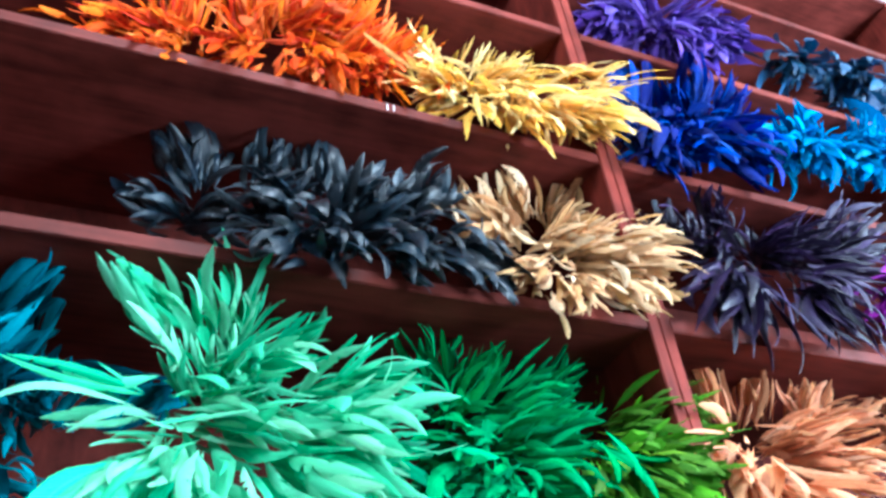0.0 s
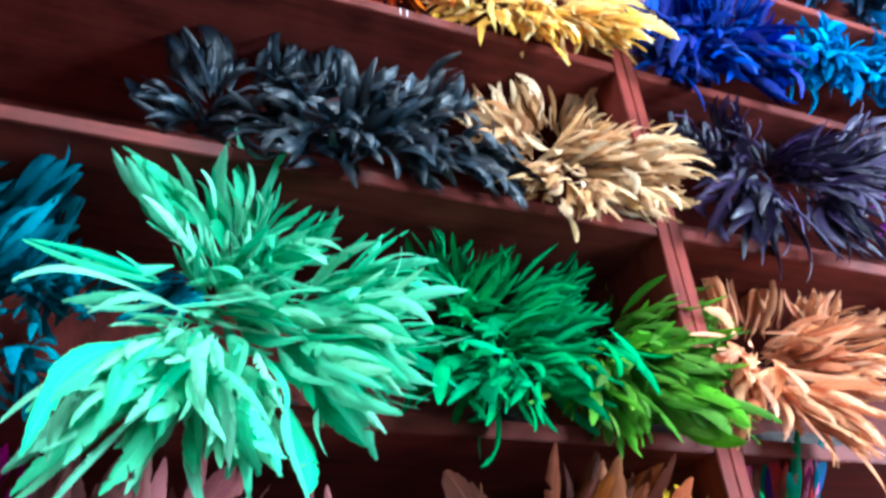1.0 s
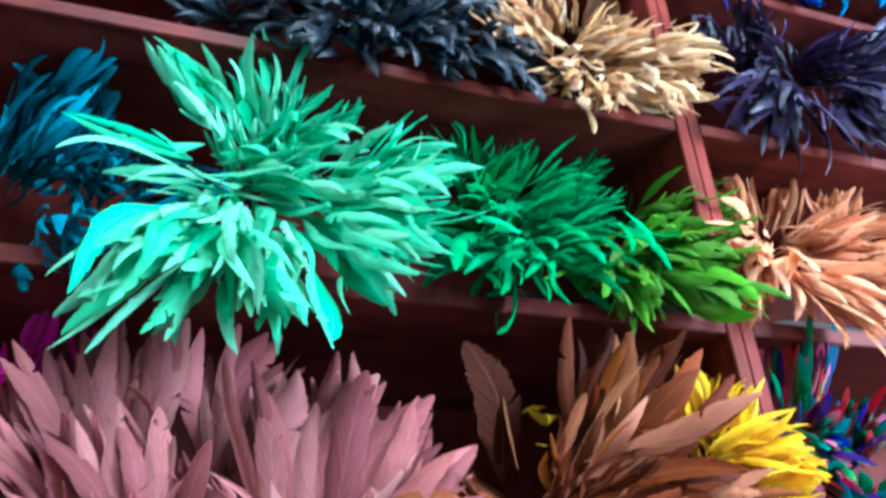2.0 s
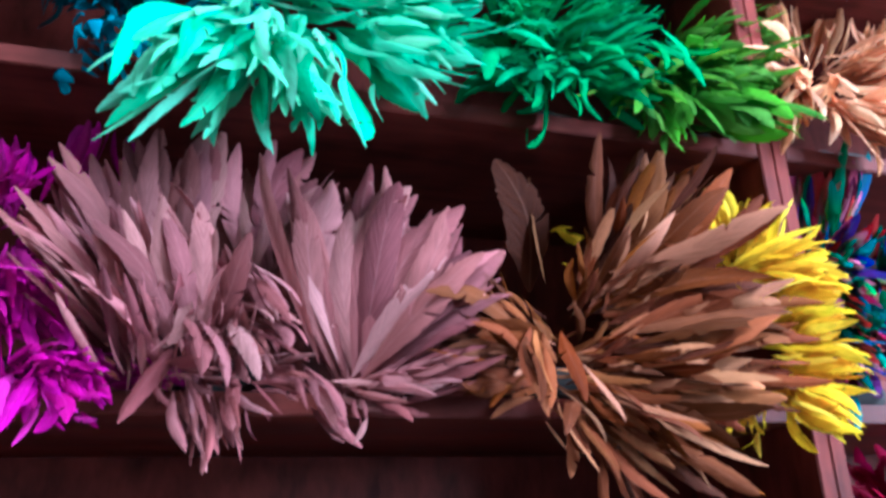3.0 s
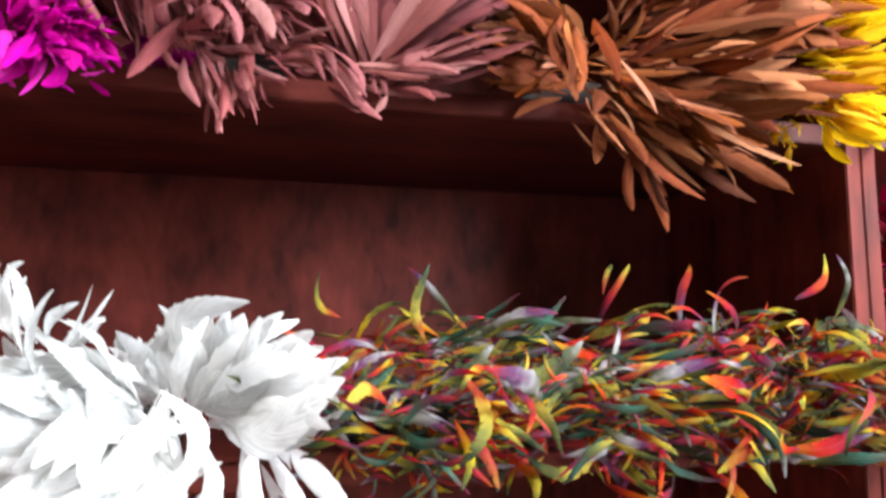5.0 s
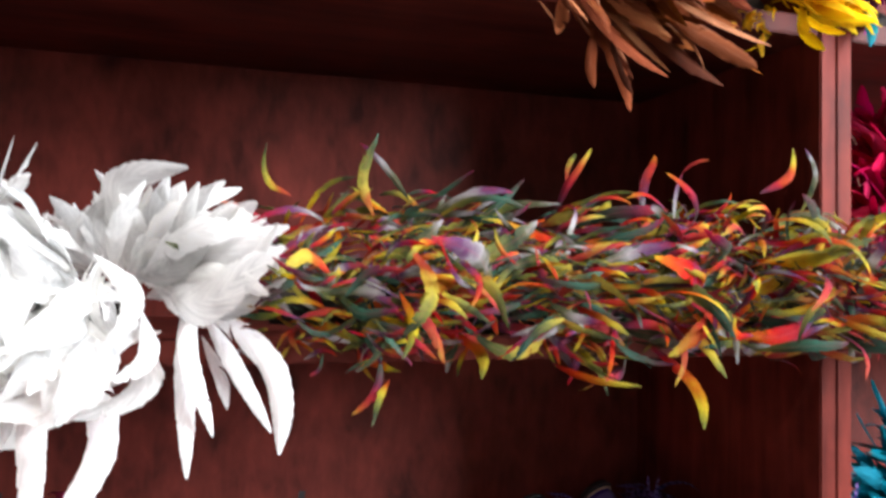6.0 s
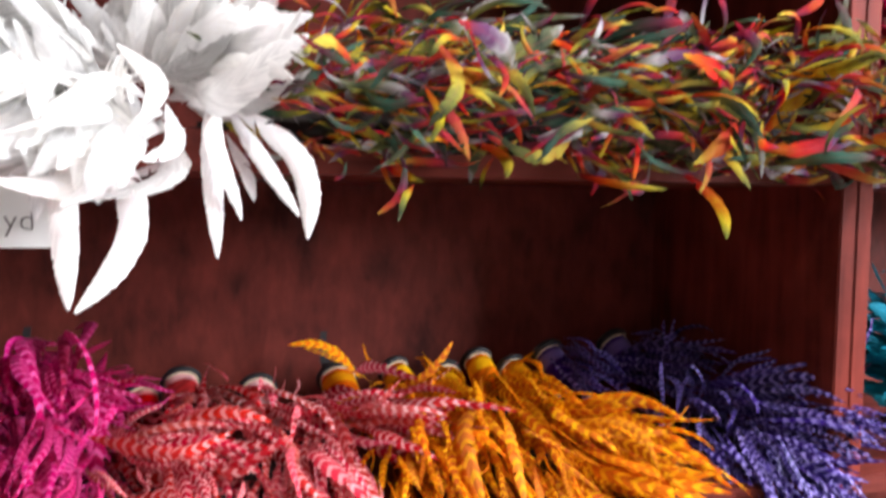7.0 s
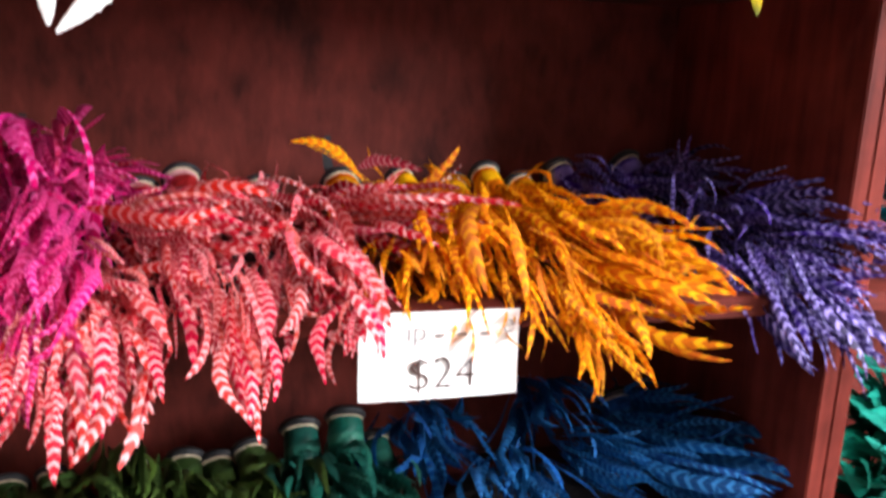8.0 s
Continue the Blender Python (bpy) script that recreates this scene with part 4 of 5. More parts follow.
tuft(b, (-0.584, -0.050, 0.951), (-0.532, -0.120, 0.857), 1, 1, .5)
tuft(b, (-0.580, -0.050, 0.947), (-0.537, -0.120, 0.871), 1, 1, .5)
tuft(b, (-0.592, -0.050, 0.950), (-0.587, -0.120, 0.845), 1, 1, .5)
tuft(b, (-0.584, -0.050, 0.947), (-0.572, -0.110, 0.868), 1, 1, .5)
tuft(b, (-0.606, -0.050, 0.931), (-0.650, -0.120, 0.876), 2, 4, 1.1)
tuft(b, (-0.610, -0.050, 0.938), (-0.627, -0.110, 0.890), 2, 6)
tuft(b, (-0.655, -0.060, 0.927), (-0.667, -0.130, 0.815), 1, 1, .5)
tuft(b, (-0.681, -0.080, 0.920), (-0.669, -0.140, 0.818), 1, 1, .5)
tuft(b, (-0.638, -0.040, 0.950), (-0.656, -0.100, 0.872), 2, 4)
tuft(b, (-0.643, -0.040, 0.946), (-0.664, -0.130, 0.866), 3, 5)
tuft(b, (-0.649, -0.050, 0.953), (-0.686, -0.120, 0.905), 8, 12)
tuft(b, (-0.649, -0.050, 0.983), (-0.634, -0.100, 0.927), 3, 8)
tuft(b, (-0.676, -0.030, 0.957), (-0.699, -0.100, 0.990), 8, 14)
tuft(b, (-0.680, -0.050, 0.937), (-0.703, -0.120, 0.911), 8, 14)

b = bundle("crimson pink plumes standing in the neighbouring bay", CRIMSON, 5, SHAPES["crimson"])
tuft(b, (0.230, 0.150, 1.086), (0.192, 0.100, 1.190), 8, 12)
tuft(b, (0.285, 0.150, 1.075), (0.151, 0.100, 1.140), 8, 14)
tuft(b, (0.270, 0.120, 1.071), (0.139, 0.020, 1.112), 20, 35)
tuft(b, (0.195, 0.100, 1.031), (0.079, 0.020, 1.049), 10, 25)

b = bundle("turquoise feather bundle beside the divider", TURQUOISE, 6, SHAPES["turquoise"])
tuft(b, (0.219, 0.100, 0.710), (0.100, 0.050, 0.760), 10, 22)
tuft(b, (0.216, 0.090, 0.692), (0.084, 0.030, 0.723), 12, 22)
tuft(b, (0.236, 0.100, 0.722), (0.151, 0.070, 0.785), 10, 22)
tuft(b, (0.231, 0.080, 0.701), (0.116, 0.000, 0.734), 20, 35)
tuft(b, (0.299, 0.140, 0.753), (0.182, 0.100, 0.818), 12, 25)
tuft(b, (0.289, 0.100, 0.719), (0.177, 0.020, 0.780), 16, 35)

b = bundle("magenta barred feather hanks hanging over the shelf", MAGSTRIPE, 6, SHAPES["magstripe"])
tuft(b, (-0.734, 0.250, 0.715), (-0.729, 0.050, 0.651), 14, 16)
tuft(b, (-0.738, 0.100, 0.664), (-0.723, -0.030, 0.609), 16, 14)
tuft(b, (-0.728, 0.000, 0.616), (-0.723, -0.060, 0.555), 14, 10)
tuft(b, (-0.737, 0.150, 0.680), (-0.685, 0.050, 0.641), 12, 18)
tuft(b, (-0.702, 0.200, 0.699), (-0.633, 0.150, 0.701), 4, 10)
tuft(b, (-0.782, 0.150, 0.680), (-0.753, -0.020, 0.607), 16, 20)
tuft(b, (-0.765, 0.200, 0.698), (-0.712, 0.100, 0.673), 12, 25)
tuft(b, (-0.758, 0.200, 0.718), (-0.701, 0.100, 0.689), 8, 16)
tuft(b, (-0.714, 0.200, 0.707), (-0.647, 0.120, 0.683), 4, 8, 1.1)
tuft(b, (-0.714, 0.100, 0.690), (-0.721, -0.010, 0.656), 10, 14)
tuft(b, (-0.688, 0.030, 0.660), (-0.704, -0.070, 0.620), 8, 12)

b = bundle("coral pink barred feather hanks hanging over the shelf", CORAL, 6, SHAPES["coral"])
tuft(b, (-0.612, 0.250, 0.670), (-0.576, 0.080, 0.641), 20, 22)
tuft(b, (-0.635, 0.150, 0.653), (-0.555, 0.030, 0.662), 20, 18)
tuft(b, (-0.664, 0.040, 0.620), (-0.670, -0.070, 0.536), 12, 8)
tuft(b, (-0.653, 0.060, 0.624), (-0.653, -0.060, 0.545), 12, 9)
tuft(b, (-0.645, 0.080, 0.633), (-0.623, -0.040, 0.577), 14, 9)
tuft(b, (-0.577, 0.020, 0.627), (-0.557, -0.070, 0.552), 11, 6)
tuft(b, (-0.528, 0.080, 0.641), (-0.538, -0.040, 0.585), 14, 10)
tuft(b, (-0.501, 0.100, 0.646), (-0.473, -0.040, 0.591), 16, 11)
tuft(b, (-0.467, 0.150, 0.669), (-0.372, 0.030, 0.659), 8, 9)
tuft(b, (-0.445, 0.150, 0.674), (-0.362, 0.050, 0.696), 4, 7)
tuft(b, (-0.671, 0.120, 0.649), (-0.544, 0.060, 0.684), 3, 5)
tuft(b, (-0.518, 0.200, 0.672), (-0.508, 0.180, 0.720), 2, 5)
tuft(b, (-0.701, 0.020, 0.618), (-0.720, -0.060, 0.547), 14, 12)
tuft(b, (-0.697, -0.040, 0.590), (-0.688, -0.100, 0.539), 2, 4)
tuft(b, (-0.685, 0.050, 0.637), (-0.637, -0.030, 0.622), 14, 22)
tuft(b, (-0.534, 0.200, 0.655), (-0.501, 0.060, 0.660), 16, 20)
tuft(b, (-0.684, 0.250, 0.664), (-0.642, 0.120, 0.659), 10, 22)
tuft(b, (-0.657, 0.060, 0.673), (-0.552, 0.000, 0.683), 8, 14)
tuft(b, (-0.672, 0.000, 0.614), (-0.673, -0.070, 0.543), 8, 8, 1.2)
tuft(b, (-0.713, 0.000, 0.616), (-0.711, -0.070, 0.559), 8, 12, 1.1)
tuft(b, (-0.642, 0.020, 0.607), (-0.634, -0.060, 0.556), 8, 9, 1.1)
tuft(b, (-0.561, 0.000, 0.609), (-0.553, -0.080, 0.556), 4, 4, 1.3)
tuft(b, (-0.471, 0.000, 0.625), (-0.490, -0.060, 0.572), 6, 8, 1.1)
tuft(b, (-0.698, -0.030, 0.591), (-0.690, -0.090, 0.526), 1, 1, 1.1)
tuft(b, (-0.660, 0.150, 0.660), (-0.577, 0.030, 0.653), 14, 25)
tuft(b, (-0.557, 0.150, 0.678), (-0.493, 0.030, 0.658), 12, 25)
tuft(b, (-0.503, 0.100, 0.660), (-0.486, -0.040, 0.614), 12, 12)
tuft(b, (-0.617, 0.060, 0.656), (-0.580, -0.040, 0.613), 12, 12)
tuft(b, (-0.574, 0.000, 0.648), (-0.562, -0.080, 0.598), 6, 6, 1.2)
tuft(b, (-0.479, 0.120, 0.671), (-0.376, 0.020, 0.680), 4, 8, 1.1)

b = bundle("amber orange barred feather hanks hanging over the shelf", AMBER, 6, SHAPES["amber"])
tuft(b, (-0.358, 0.220, 0.682), (-0.337, 0.100, 0.644), 16, 16)
tuft(b, (-0.272, 0.200, 0.672), (-0.257, 0.080, 0.652), 18, 14)
tuft(b, (-0.271, 0.120, 0.662), (-0.194, 0.000, 0.658), 16, 9)
tuft(b, (-0.260, 0.100, 0.642), (-0.129, -0.030, 0.632), 12, 6)
tuft(b, (-0.265, 0.060, 0.635), (-0.162, -0.050, 0.598), 16, 8)
tuft(b, (-0.280, 0.050, 0.626), (-0.268, -0.050, 0.573), 14, 9)
tuft(b, (-0.315, 0.080, 0.637), (-0.327, -0.030, 0.584), 14, 10)
tuft(b, (-0.371, 0.080, 0.638), (-0.389, -0.020, 0.584), 14, 12)
tuft(b, (-0.272, -0.020, 0.603), (-0.236, -0.070, 0.559), 5, 5)
tuft(b, (-0.283, -0.020, 0.604), (-0.284, -0.060, 0.543), 4, 5)
tuft(b, (-0.425, 0.210, 0.684), (-0.506, 0.200, 0.727), 2, 4)
tuft(b, (-0.405, 0.200, 0.672), (-0.337, 0.180, 0.729), 1, 2)
tuft(b, (-0.400, 0.200, 0.666), (-0.415, 0.080, 0.644), 12, 20)
tuft(b, (-0.415, 0.080, 0.628), (-0.435, -0.010, 0.607), 10, 16)
tuft(b, (-0.330, 0.120, 0.677), (-0.353, -0.010, 0.622), 14, 16)
tuft(b, (-0.293, 0.120, 0.675), (-0.273, -0.020, 0.630), 14, 14)
tuft(b, (-0.258, 0.060, 0.659), (-0.219, -0.040, 0.643), 10, 10)
tuft(b, (-0.287, 0.020, 0.639), (-0.285, -0.050, 0.571), 6, 8)
tuft(b, (-0.394, 0.100, 0.655), (-0.416, -0.020, 0.610), 10, 14)

b = bundle("purple and lilac barred feather hanks hanging over the shelf", PURPLE, 6, SHAPES["purple"])
tuft(b, (-0.173, 0.240, 0.693), (-0.143, 0.120, 0.673), 12, 14)
tuft(b, (-0.076, 0.240, 0.694), (-0.041, 0.120, 0.685), 16, 16)
tuft(b, (-0.052, 0.200, 0.673), (-0.082, 0.150, 0.749), 2, 4)
tuft(b, (0.047, 0.250, 0.722), (0.111, 0.150, 0.734), 3, 7)
tuft(b, (-0.053, 0.120, 0.667), (0.025, 0.030, 0.694), 20, 14)
tuft(b, (-0.043, 0.080, 0.644), (0.022, -0.030, 0.628), 20, 10)
tuft(b, (-0.040, 0.060, 0.618), (0.016, -0.050, 0.556), 16, 8)
tuft(b, (-0.060, 0.050, 0.609), (-0.035, -0.030, 0.546), 14, 9)
tuft(b, (-0.084, 0.100, 0.640), (-0.097, 0.000, 0.562), 12, 10)
tuft(b, (0.071, 0.080, 0.692), (0.080, 0.050, 0.761), 5, 9)
tuft(b, (-0.053, 0.150, 0.661), (-0.075, 0.020, 0.646), 16, 25)
tuft(b, (0.022, 0.060, 0.665), (0.043, -0.040, 0.668), 14, 12)
tuft(b, (0.030, 0.100, 0.688), (0.070, 0.040, 0.727), 10, 14)
tuft(b, (0.024, 0.220, 0.707), (0.061, 0.140, 0.758), 4, 8, 1.2)
tuft(b, (0.065, 0.180, 0.733), (0.085, 0.060, 0.724), 10, 12)
tuft(b, (-0.065, 0.050, 0.641), (-0.068, -0.060, 0.554), 12, 9)
tuft(b, (-0.041, 0.020, 0.636), (-0.004, -0.060, 0.548), 12, 9)
tuft(b, (-0.093, 0.120, 0.649), (-0.133, 0.080, 0.737), 2, 5, 1.2)
tuft(b, (-0.112, 0.240, 0.678), (-0.038, 0.140, 0.681), 10, 12)
tuft(b, (-0.026, 0.060, 0.673), (0.024, -0.030, 0.669), 12, 14)

b = bundle("dark forest green barred feather hanks on the lower shelf", FOREST, 7, SHAPES["forest"])
tuft(b, (-0.683, 0.220, 0.404), (-0.667, 0.080, 0.410), 16, 10)
tuft(b, (-0.670, 0.220, 0.376), (-0.648, 0.080, 0.396), 12, 12)
tuft(b, (-0.621, 0.210, 0.360), (-0.604, 0.060, 0.380), 18, 12)
tuft(b, (-0.586, 0.210, 0.353), (-0.560, 0.050, 0.380), 18, 12)
tuft(b, (-0.550, 0.210, 0.356), (-0.530, 0.050, 0.376), 14, 12)
tuft(b, (-0.767, 0.210, 0.360), (-0.737, 0.080, 0.385), 12, 14)
tuft(b, (-0.717, 0.200, 0.372), (-0.693, 0.060, 0.392), 14, 14)
tuft(b, (-0.630, 0.100, 0.382), (-0.624, -0.020, 0.413), 18, 20)

b = bundle("dark jade green barred feather hanks on the lower shelf", JADE, 7, SHAPES["jade"])
tuft(b, (-0.503, 0.220, 0.366), (-0.508, 0.060, 0.379), 16, 10)
tuft(b, (-0.452, 0.220, 0.375), (-0.460, 0.060, 0.385), 18, 10)
tuft(b, (-0.415, 0.220, 0.354), (-0.427, 0.060, 0.381), 14, 12)
tuft(b, (-0.467, 0.160, 0.380), (-0.440, 0.030, 0.400), 10, 12)
tuft(b, (-0.459, 0.100, 0.374), (-0.460, -0.020, 0.389), 16, 20)

b = bundle("cobalt blue barred feather hanks on the lower shelf", COBALT, 7, SHAPES["cobalt"])
tuft(b, (-0.342, 0.260, 0.398), (-0.360, 0.080, 0.398), 18, 18)
tuft(b, (-0.190, 0.270, 0.412), (-0.228, 0.100, 0.413), 18, 18)
tuft(b, (-0.119, 0.250, 0.400), (-0.040, 0.120, 0.407), 16, 14)
tuft(b, (-0.115, 0.180, 0.393), (0.009, 0.050, 0.388), 16, 9)
tuft(b, (-0.204, 0.150, 0.393), (-0.159, 0.040, 0.398), 16, 14)
tuft(b, (-0.110, 0.120, 0.378), (-0.015, 0.000, 0.379), 16, 9)
tuft(b, (-0.283, 0.120, 0.389), (-0.309, -0.020, 0.397), 16, 20)
tuft(b, (-0.096, 0.250, 0.414), (-0.107, 0.200, 0.413), 3, 20)

b = bundle("sea green feather bundle on the neighbouring lower shelf", SEAGREEN, 7, SHAPES["seagreen"])
tuft(b, (0.239, 0.120, 0.405), (0.120, 0.070, 0.465), 12, 22)
tuft(b, (0.235, 0.100, 0.369), (0.086, 0.030, 0.425), 14, 22)
tuft(b, (0.252, 0.100, 0.329), (0.101, 0.030, 0.369), 14, 22)
tuft(b, (0.268, 0.100, 0.382), (0.150, 0.020, 0.457), 20, 35)



def rose_fans(b):
    """The two open funnels of the dusty rose bundle, the inner cup of the first and the fan behind them."""
    sheet(b, ((-0.668, -0.005, 1.242), (-0.676, 0.06, 1.285), (-0.655, 0.1, 1.33), (-0.64, 0.12, 1.36)),
          ((-0.769, -0.085, 1.315), (-0.783, -0.03, 1.375), (-0.775, 0.0, 1.42), (-0.752, 0.03, 1.455), (-0.717, 0.05, 1.493), (-0.668, 0.06, 1.505), (-0.61, 0.08, 1.54)), 32, 2, 1.05, ((-0.56, -0.05, 1.5), (-0.66, -0.25, 1.5), (-0.66, -0.4, 1.45)))
    sheet(b, ((-0.65, -0.03, 1.245), (-0.635, -0.03, 1.26), (-0.615, -0.02, 1.27)),
          ((-0.722, -0.08, 1.29), (-0.715, -0.075, 1.345), (-0.685, -0.06, 1.372), (-0.64, -0.05, 1.372), (-0.6, -0.05, 1.35)), 14, 2, 1.25, ((-0.6, -0.2, 1.5), (-0.66, -0.4, 1.45)))
    sheet(b, ((-0.5, -0.012, 1.242), (-0.492, -0.015, 1.24), (-0.488, -0.03, 1.234), (-0.485, -0.04, 1.23)),
          ((-0.545, 0.01, 1.43), (-0.5, 0.03, 1.455), (-0.459, 0.035, 1.48), (-0.42, 0.02, 1.468), (-0.378, 0.0, 1.42), (-0.366, -0.03, 1.378), (-0.376, -0.06, 1.335), (-0.386, -0.085, 1.27), (-0.43, -0.095, 1.228)), 38, 3, 1.0, ((-0.5, -0.4, 1.4), (-0.53, -0.3, 1.42), (-0.52, -0.2, 1.5)))
    sheet(b, ((-0.58, 0.1, 1.37), (-0.55, 0.1, 1.37)), ((-0.59, 0.1, 1.52), (-0.54, 0.1, 1.515), (-0.49, 0.09, 1.48)), 9, 2, 1.1, ((-0.56, -0.3, 1.4), (-0.56, -0.3, 1.4)))


def white_fans(b):
    """The dense fans of the white bundle, which leave its middle on either side."""
    sheet(b, ((-0.66, 0.0, 0.975), (-0.625, -0.02, 0.97), (-0.605, -0.03, 0.955)),
          ((-0.69, -0.03, 1.01), (-0.665, -0.02, 1.02), (-0.64, -0.03, 1.032), (-0.6, -0.05, 1.035), (-0.56, -0.07, 1.03), (-0.525, -0.09, 1.005), (-0.53, -0.1, 0.985), (-0.54, -0.1, 0.965)), 34, 3, 1.1, ((-0.66, -0.5, 1.2), (-0.58, -0.5, 1.1)))
    sheet(b, ((-0.665, -0.03, 0.975), (-0.66, -0.045, 0.95), (-0.655, -0.05, 0.935)),
          ((-0.72, -0.08, 1.03), (-0.765, -0.09, 1.0), (-0.775, -0.1, 0.965), (-0.76, -0.1, 0.925), (-0.72, -0.11, 0.885), (-0.69, -0.11, 0.875)), 22, 3, 1.15, ((-0.7, -0.5, 1.2), (-0.7, -0.6, 1.0)))


# the feathers, dark core and under-feathers of each bundle
for b in bundles:
    grow(b)
    xs = sorted(p.x for p in b.roots)
    ys = sorted(p.y for p in b.roots)
    lo, hi = xs[len(xs) // 8], xs[-len(xs) // 8]
    y0 = max(0.02, ys[len(ys) // 4])
    core(b, lo, hi, max(0.05, y0), min(0.3, max(0.12, y0 + 0.08, ys[-len(ys) // 8])), 0.02 if b.row > 5 else 0.045)
    if b.material == ROSE:
        rose_fans(b)
    if b.material == WHITE:
        white_fans(b)
    down(b, 20 if b.material == WHITE else 90 if b.material == ROSE else 140 if b.material == TEAL else 900 if b.material in (GOLD, ORANGE) else 560 if b.row < 3 else 110 if b.row == 7 else 300 if b.row > 5 else 260, 1.0 if b.material in (ROSE, BROWN, MINT, PEACH) else 0.75)

# the long rainbow garland: narrow feathers laid mostly along the shelf
b = bundle("long rainbow garland of narrow mixed feathers lying along the shelf", RAINBOW_MIX, 5, (0.11, 0.13, 0.9, 0.75, 0.3, 0.4), "feather garland")
GARLAND_Z = SHELF_Z[5] + THICK


def garland_feather():
    x, a = rng.uniform(-0.525, 0.13), rng.uniform(0, 6.283)
    root = Vector((x, -0.01 + 0.075 * math.cos(a), GARLAND_Z + 0.045 + 0.04 * math.sin(a)))
    way = Vector((rng.choice((-1, 1, 1)) * rng.uniform(0.3, 1), rng.gauss(-0.25, 0.4), rng.gauss(0.0, 0.33))).normalized()
    tip = root + way * rng.uniform(0.04, 0.1)
    tip.z = max(min(tip.z, GARLAND_Z + 0.125), GARLAND_Z + (0.008 if tip.y > -0.01 else -0.025))
    return root, tip, Vector((rng.gauss(0, 0.5), math.cos(a) - 0.6, math.sin(a) + 0.2))


for k in range(270):
    root, tip, normal = garland_feather()
    place(b, root, tip, normal, rng.uniform(0.5, 1.7))
    b.roots.append(root)
    b.tufts.append((root, tip, 1, 30, 1.0))
# strays that stand up from it or droop over the edge
STRAYS = [
    (-0.510, 0.030, 1.035, -0.534, -0.013, 1.072), (-0.460, -0.060, 1.013, -0.462, -0.079, 1.072), (-0.443, -0.100, 0.993, -0.454, -0.125, 0.929),
    (-0.217, -0.030, 0.920, -0.201, -0.096, 0.854), (-0.255, -0.060, 0.964, -0.216, -0.080, 1.013), (-0.301, 0.000, 1.014, -0.252, -0.020, 1.039),
    (-0.232, -0.070, 0.953, -0.230, -0.100, 0.889), (-0.413, -0.040, 0.933, -0.389, -0.100, 0.898), (-0.043, -0.050, 0.931, -0.046, -0.100, 0.889),
    (-0.287, -0.040, 0.925, -0.284, -0.090, 0.908), (-0.419, -0.110, 0.987, -0.409, -0.130, 0.948), (-0.252, 0.050, 1.059, -0.236, 0.060, 1.091),
    (-0.188, 0.020, 1.029, -0.174, 0.020, 1.088), (-0.025, 0.000, 1.035, -0.028, -0.010, 1.099), (-0.072, 0.000, 1.054, -0.033, 0.000, 1.100),
]
for x0, y0, z0, x1, y1, z1 in STRAYS:
    place(b, Vector((x0, y0, z0)), Vector((x1, y1, z1)), Vector((0.2, -1, 0.2)), rng.uniform(0.9, 1.4))
core(b, -0.56, 0.1, 0.01, 0.1, 0.05)
down(b, 1900, 0.9)

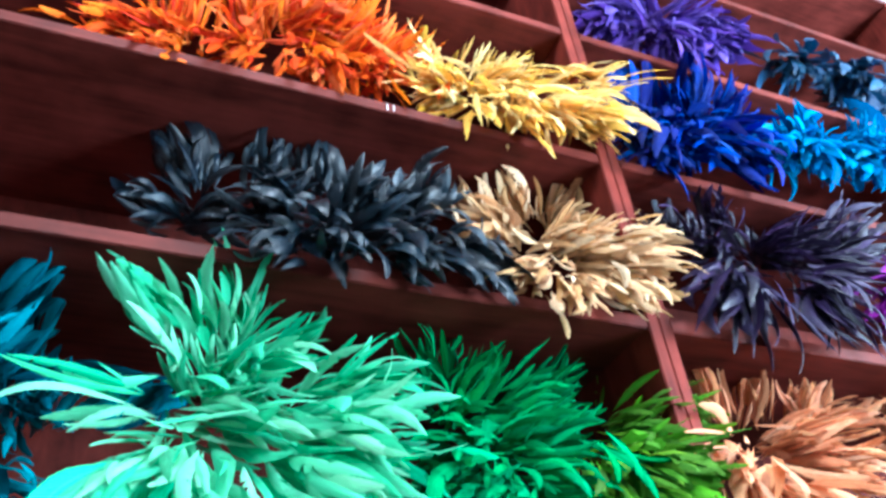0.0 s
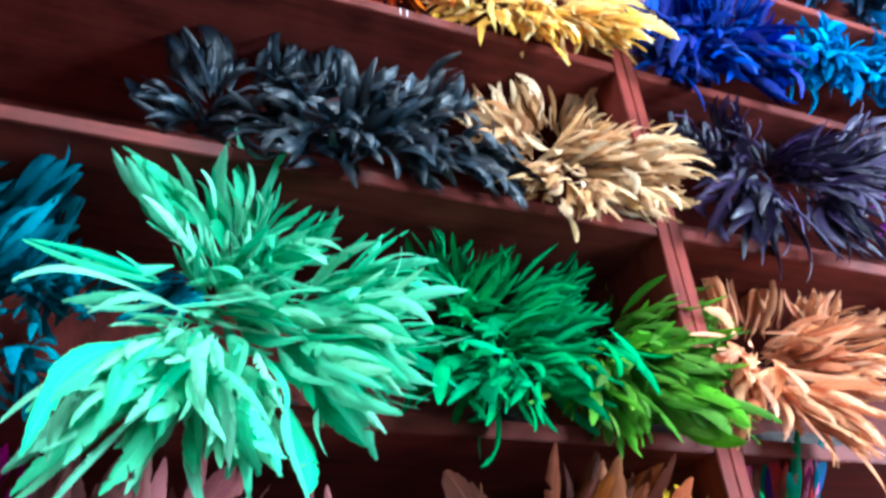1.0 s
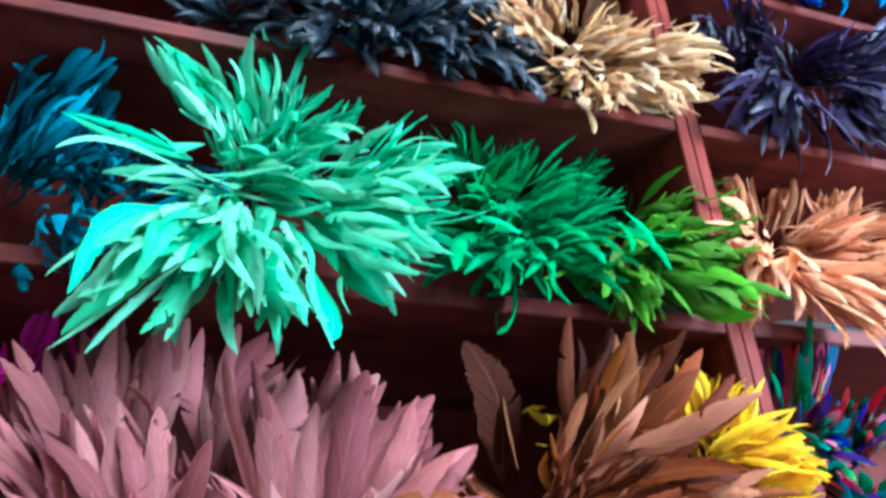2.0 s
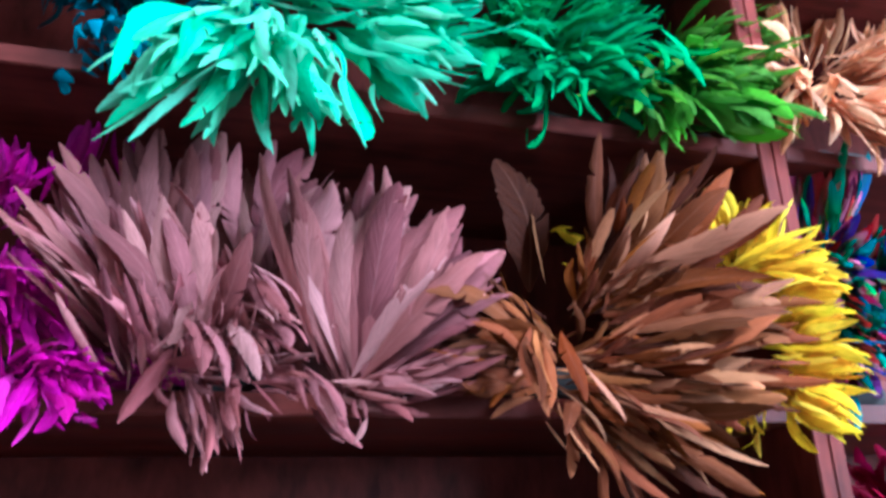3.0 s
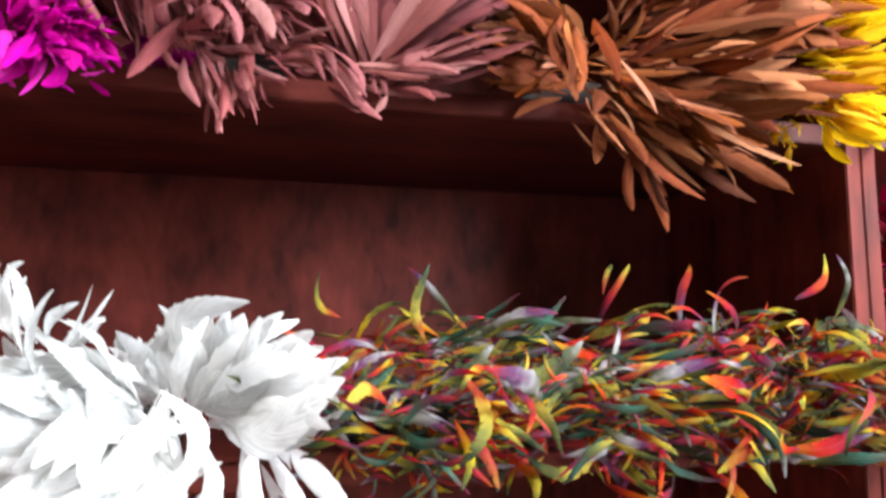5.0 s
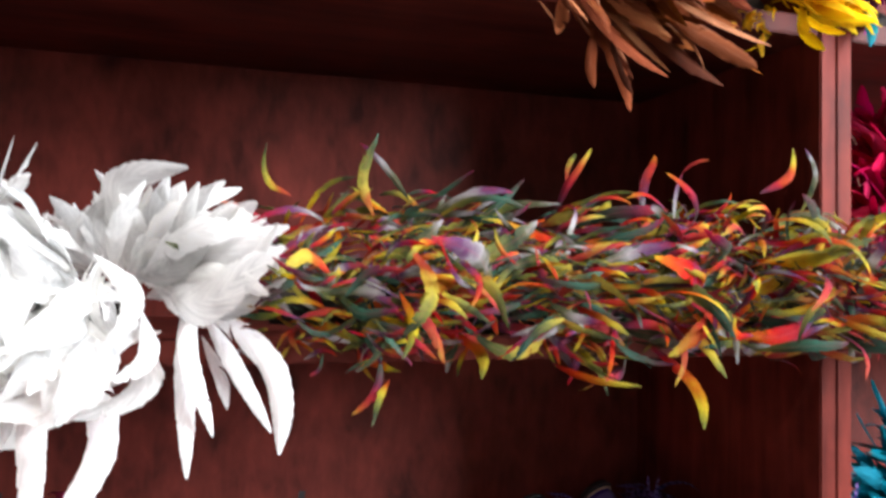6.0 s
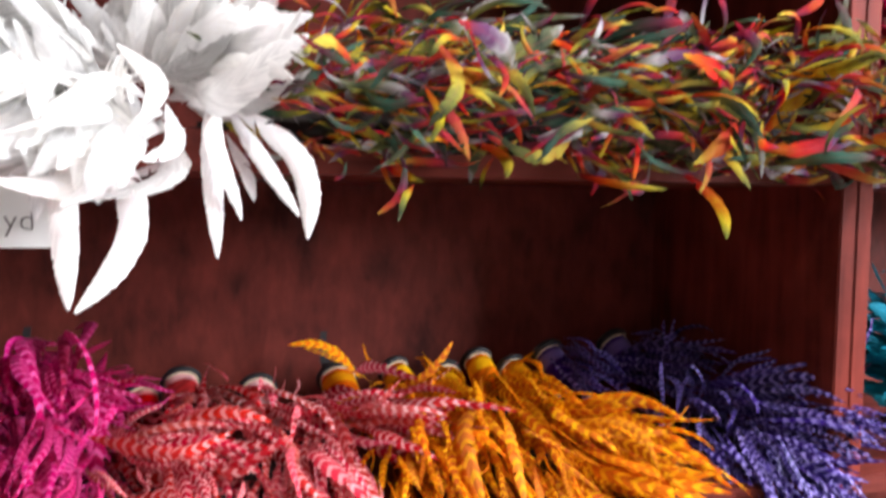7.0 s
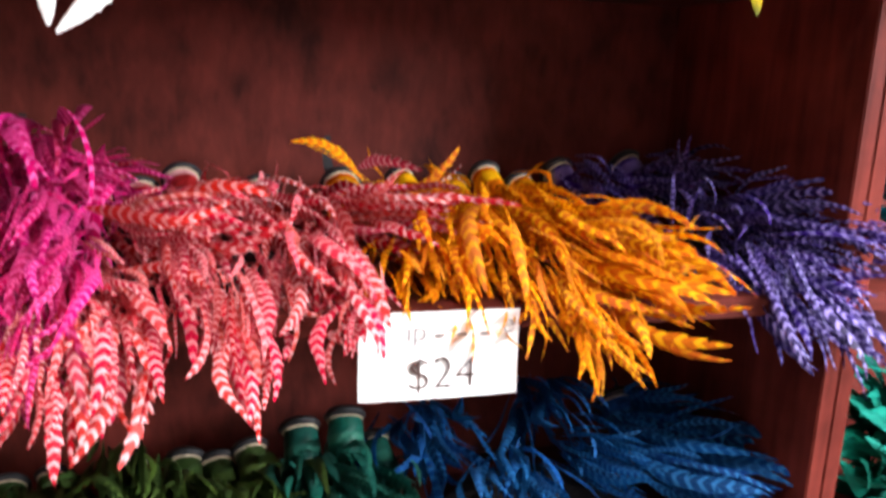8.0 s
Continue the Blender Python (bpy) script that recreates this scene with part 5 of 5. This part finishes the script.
# ---------------------------------------------------------------- hank ends, cards and small things


def hank_end(b, x, y, z, r, lean, tail=False):
    """The bound end of a hank: a rounded finger with a cream cord round its rim and a black band, modelled shade,
    behind.
    """
    shelf = SHELF_Z[b.row] + THICK
    top, foot = Vector((x, y, z)), Vector((x + lean, y - 0.09, shelf + r))
    axis = (foot - top).normalized()
    side = Vector((1, 0, 0))
    side = (side - axis * side.dot(axis)).normalized()
    up = side.cross(axis)
    bm = bmesh.new()
    rings = []
    for i, (s, w) in enumerate(((-0.55, 0.55), (-0.4, 0.8), (-0.1, 0.97), (0.3, 1.0), (1.2, 1.05), (2.6, 1.15))):
        ring = []
        for k in range(18):
            a = k / 18 * 6.2832
            wob = 1 + 0.1 * noise.noise(Vector((a * 3, s * 2, x * 50)))
            ring.append(bm.verts.new(top + axis * (s * r) + (side * math.cos(a) + up * math.sin(a)) * (r * w * wob)))
        rings.append(ring)
    for p, q in zip(rings, rings[1:]):
        for k in range(18):
            bm.faces.new((p[k], p[(k + 1) % 18], q[(k + 1) % 18], q[k]))
    bm.faces.new(rings[0][::-1])
    uv = bm.loops.layers.uv.new("UVMap")
    for f in bm.faces:
        f.smooth = True
        for lo in f.loops:
            d = lo.vert.co - top
            lo[uv].uv = (0.3 + 0.1 * d.dot(side) / r, 0.3 + d.dot(axis) * 2.5)
    part("wrapped_end", bm, b.material, b.top)
    # the wider black ring is added as shade behind the cord
    for name, material, rad, thick, shift in (("cord", CREAM, 1.0, 0.09, -0.2), ("ribbon", TAIL_AND_SHADE, 1.08, 0.17, -0.42)):
        bm = bmesh.new()
        loops = []
        for i in range(25):
            a = i / 24 * 6.2832
            out = side * math.cos(a) + up * math.sin(a)
            c = top + axis * (shift * r) + out * (r * rad)
            loops.append([bm.verts.new(c + out * (math.cos(t) * r * thick) + axis * (math.sin(t) * r * thick * 1.6)) for t in (0, 1.57, 3.14, 4.71)])
        for p, q in zip(loops, loops[1:]):
            for k in range(4):
                bm.faces.new((p[k], p[(k + 1) % 4], q[(k + 1) % 4], q[k]))
        for f in bm.faces:
            f.smooth = True
        part(name, bm, material, b.top)
    if tail:
        bm = bmesh.new()
        rows = []
        for i in range(9):
            v = i / 8
            c = top + Vector((-0.008 - 0.008 * math.sin(v * 2.2), 0.012, 0.05 * v + r * 0.3))
            w = 0.0065 * (1 - 0.5 * v)
            rows.append([bm.verts.new(c + Vector((sx * w, sy * 0.0006, 0))) for sx, sy in ((-1, -1), (1, -1), (1, 1), (-1, 1))])
        for p, q in zip(rows, rows[1:]):
            for k in range(4):
                bm.faces.new((p[k], p[(k + 1) % 4], q[(k + 1) % 4], q[k]))
        part("ribbon_tail", bm, TAIL_AND_SHADE, b.top)


def of(material):
    return next(b for b in bundles if b.material == material)


for material, ends in ((CORAL, ((-0.656, 0.679), (-0.616, 0.694), (-0.537, 0.681))), (AMBER, ((-0.449, 0.689), (-0.383, 0.696), (-0.323, 0.685), (-0.283, 0.702), (-0.239, 0.691))),
                       (PURPLE, ((-0.191, 0.705), (-0.103, 0.716)))):
    for i, (x, z) in enumerate(ends):
        hank_end(of(material), x, 0.25, z - 0.014, 0.0175 * rng.uniform(0.88, 1.12), rng.uniform(0.0, 0.03), tail=(material == AMBER and i == 0))
hank_end(of(MAGSTRIPE), -0.752, 0.26, 0.69, 0.018, 0.0, tail=True)
for material, ends in ((FOREST, ((-0.79, 0.368), (-0.748, 0.374), (-0.619, 0.378), (-0.585, 0.372), (-0.55, 0.386), (-0.675, 0.383))), (JADE, ((-0.496, 0.406), (-0.446, 0.415), (-0.412, 0.385))), (COBALT, ((-0.107, 0.415),))):
    for x, z in ends:
        hank_end(of(material), x, 0.215, z - 0.002, 0.018 * rng.uniform(0.88, 1.12), rng.uniform(-0.01, 0.03))


def writing(words, size, x, y, z, parent, tilt=0.0):
    cu = bpy.data.curves.new("writing", "FONT")
    cu.body, cu.size, cu.extrude, cu.align_x, cu.offset = words, size, 0.0002, "CENTER", -0.0009 * size / 0.045
    tmp = new("writing", cu)
    me = bpy.data.meshes.new_from_object(tmp.evaluated_get(bpy.context.evaluated_depsgraph_get()))
    bpy.data.objects.remove(tmp)
    me.materials.append(INK)
    ob = new("writing", me)
    ob.matrix_basis = pose(x, y, z, 90, tilt, 0)
    ob.parent = parent
    return ob


def price_card(label, x0, x1, z0, z1, tilt):
    card = thing("price_card", label, "price card", "price cards")
    bm = board(x0, x1, -0.0022, -0.0014, z0, z1, 0)
    bmesh.ops.subdivide_edges(bm, edges=bm.edges[:], cuts=6, use_grid_fill=True)
    for v in bm.verts:
        u = (v.co.x - x0) / (x1 - x0)
        w = (z1 - v.co.z) / (z1 - z0)
        v.co.y -= 0.004 * w * w + 0.0015 * math.sin(u * 3.1) * w
        v.co.z += tilt * (v.co.x - (x0 + x1) / 2)
    part("card", bm, CARD, card)
    return card


card = price_card("white paper price card reading $24, taped to the shelf edge", -0.4735, -0.333, 0.5325, 0.6075, 0.0)
writing("$24", 0.041, -0.402, -0.0068, 0.541, card)
writing("ip", 0.026, -0.4253, -0.0052, 0.5835, card)
writing("e", 0.026, -0.344, -0.0052, 0.5875, card)
for x in (-0.405, -0.385, -0.364):
    part("writing_bar", board(x - 0.004, x + 0.004, -0.0046, -0.0034, 0.5865, 0.588, 0), INK, card, "illegible handwritten stroke")
card = price_card("white paper price card ending in yd, taped to the shelf edge", -0.84, -0.6945, 0.8445, 0.9195, 0.0)
writing("yd", 0.022, -0.7185, -0.0072, 0.857, card)
for x in (-0.81, -0.79, -0.765):
    part("writing_bar", board(x - 0.008, x + 0.008, -0.0075, -0.0063, 0.863, 0.866, 0), INK, card, "illegible handwritten stroke")

for x in (-0.357, -0.347):
    clip = thing("staple", "bright steel staple driven into the shelf edge", "staple", "staples")
    part("wire", board(x - 0.0008, x + 0.0008, -0.0012, 0.0025, 2.141, 2.154, 0.0004), METAL, clip)
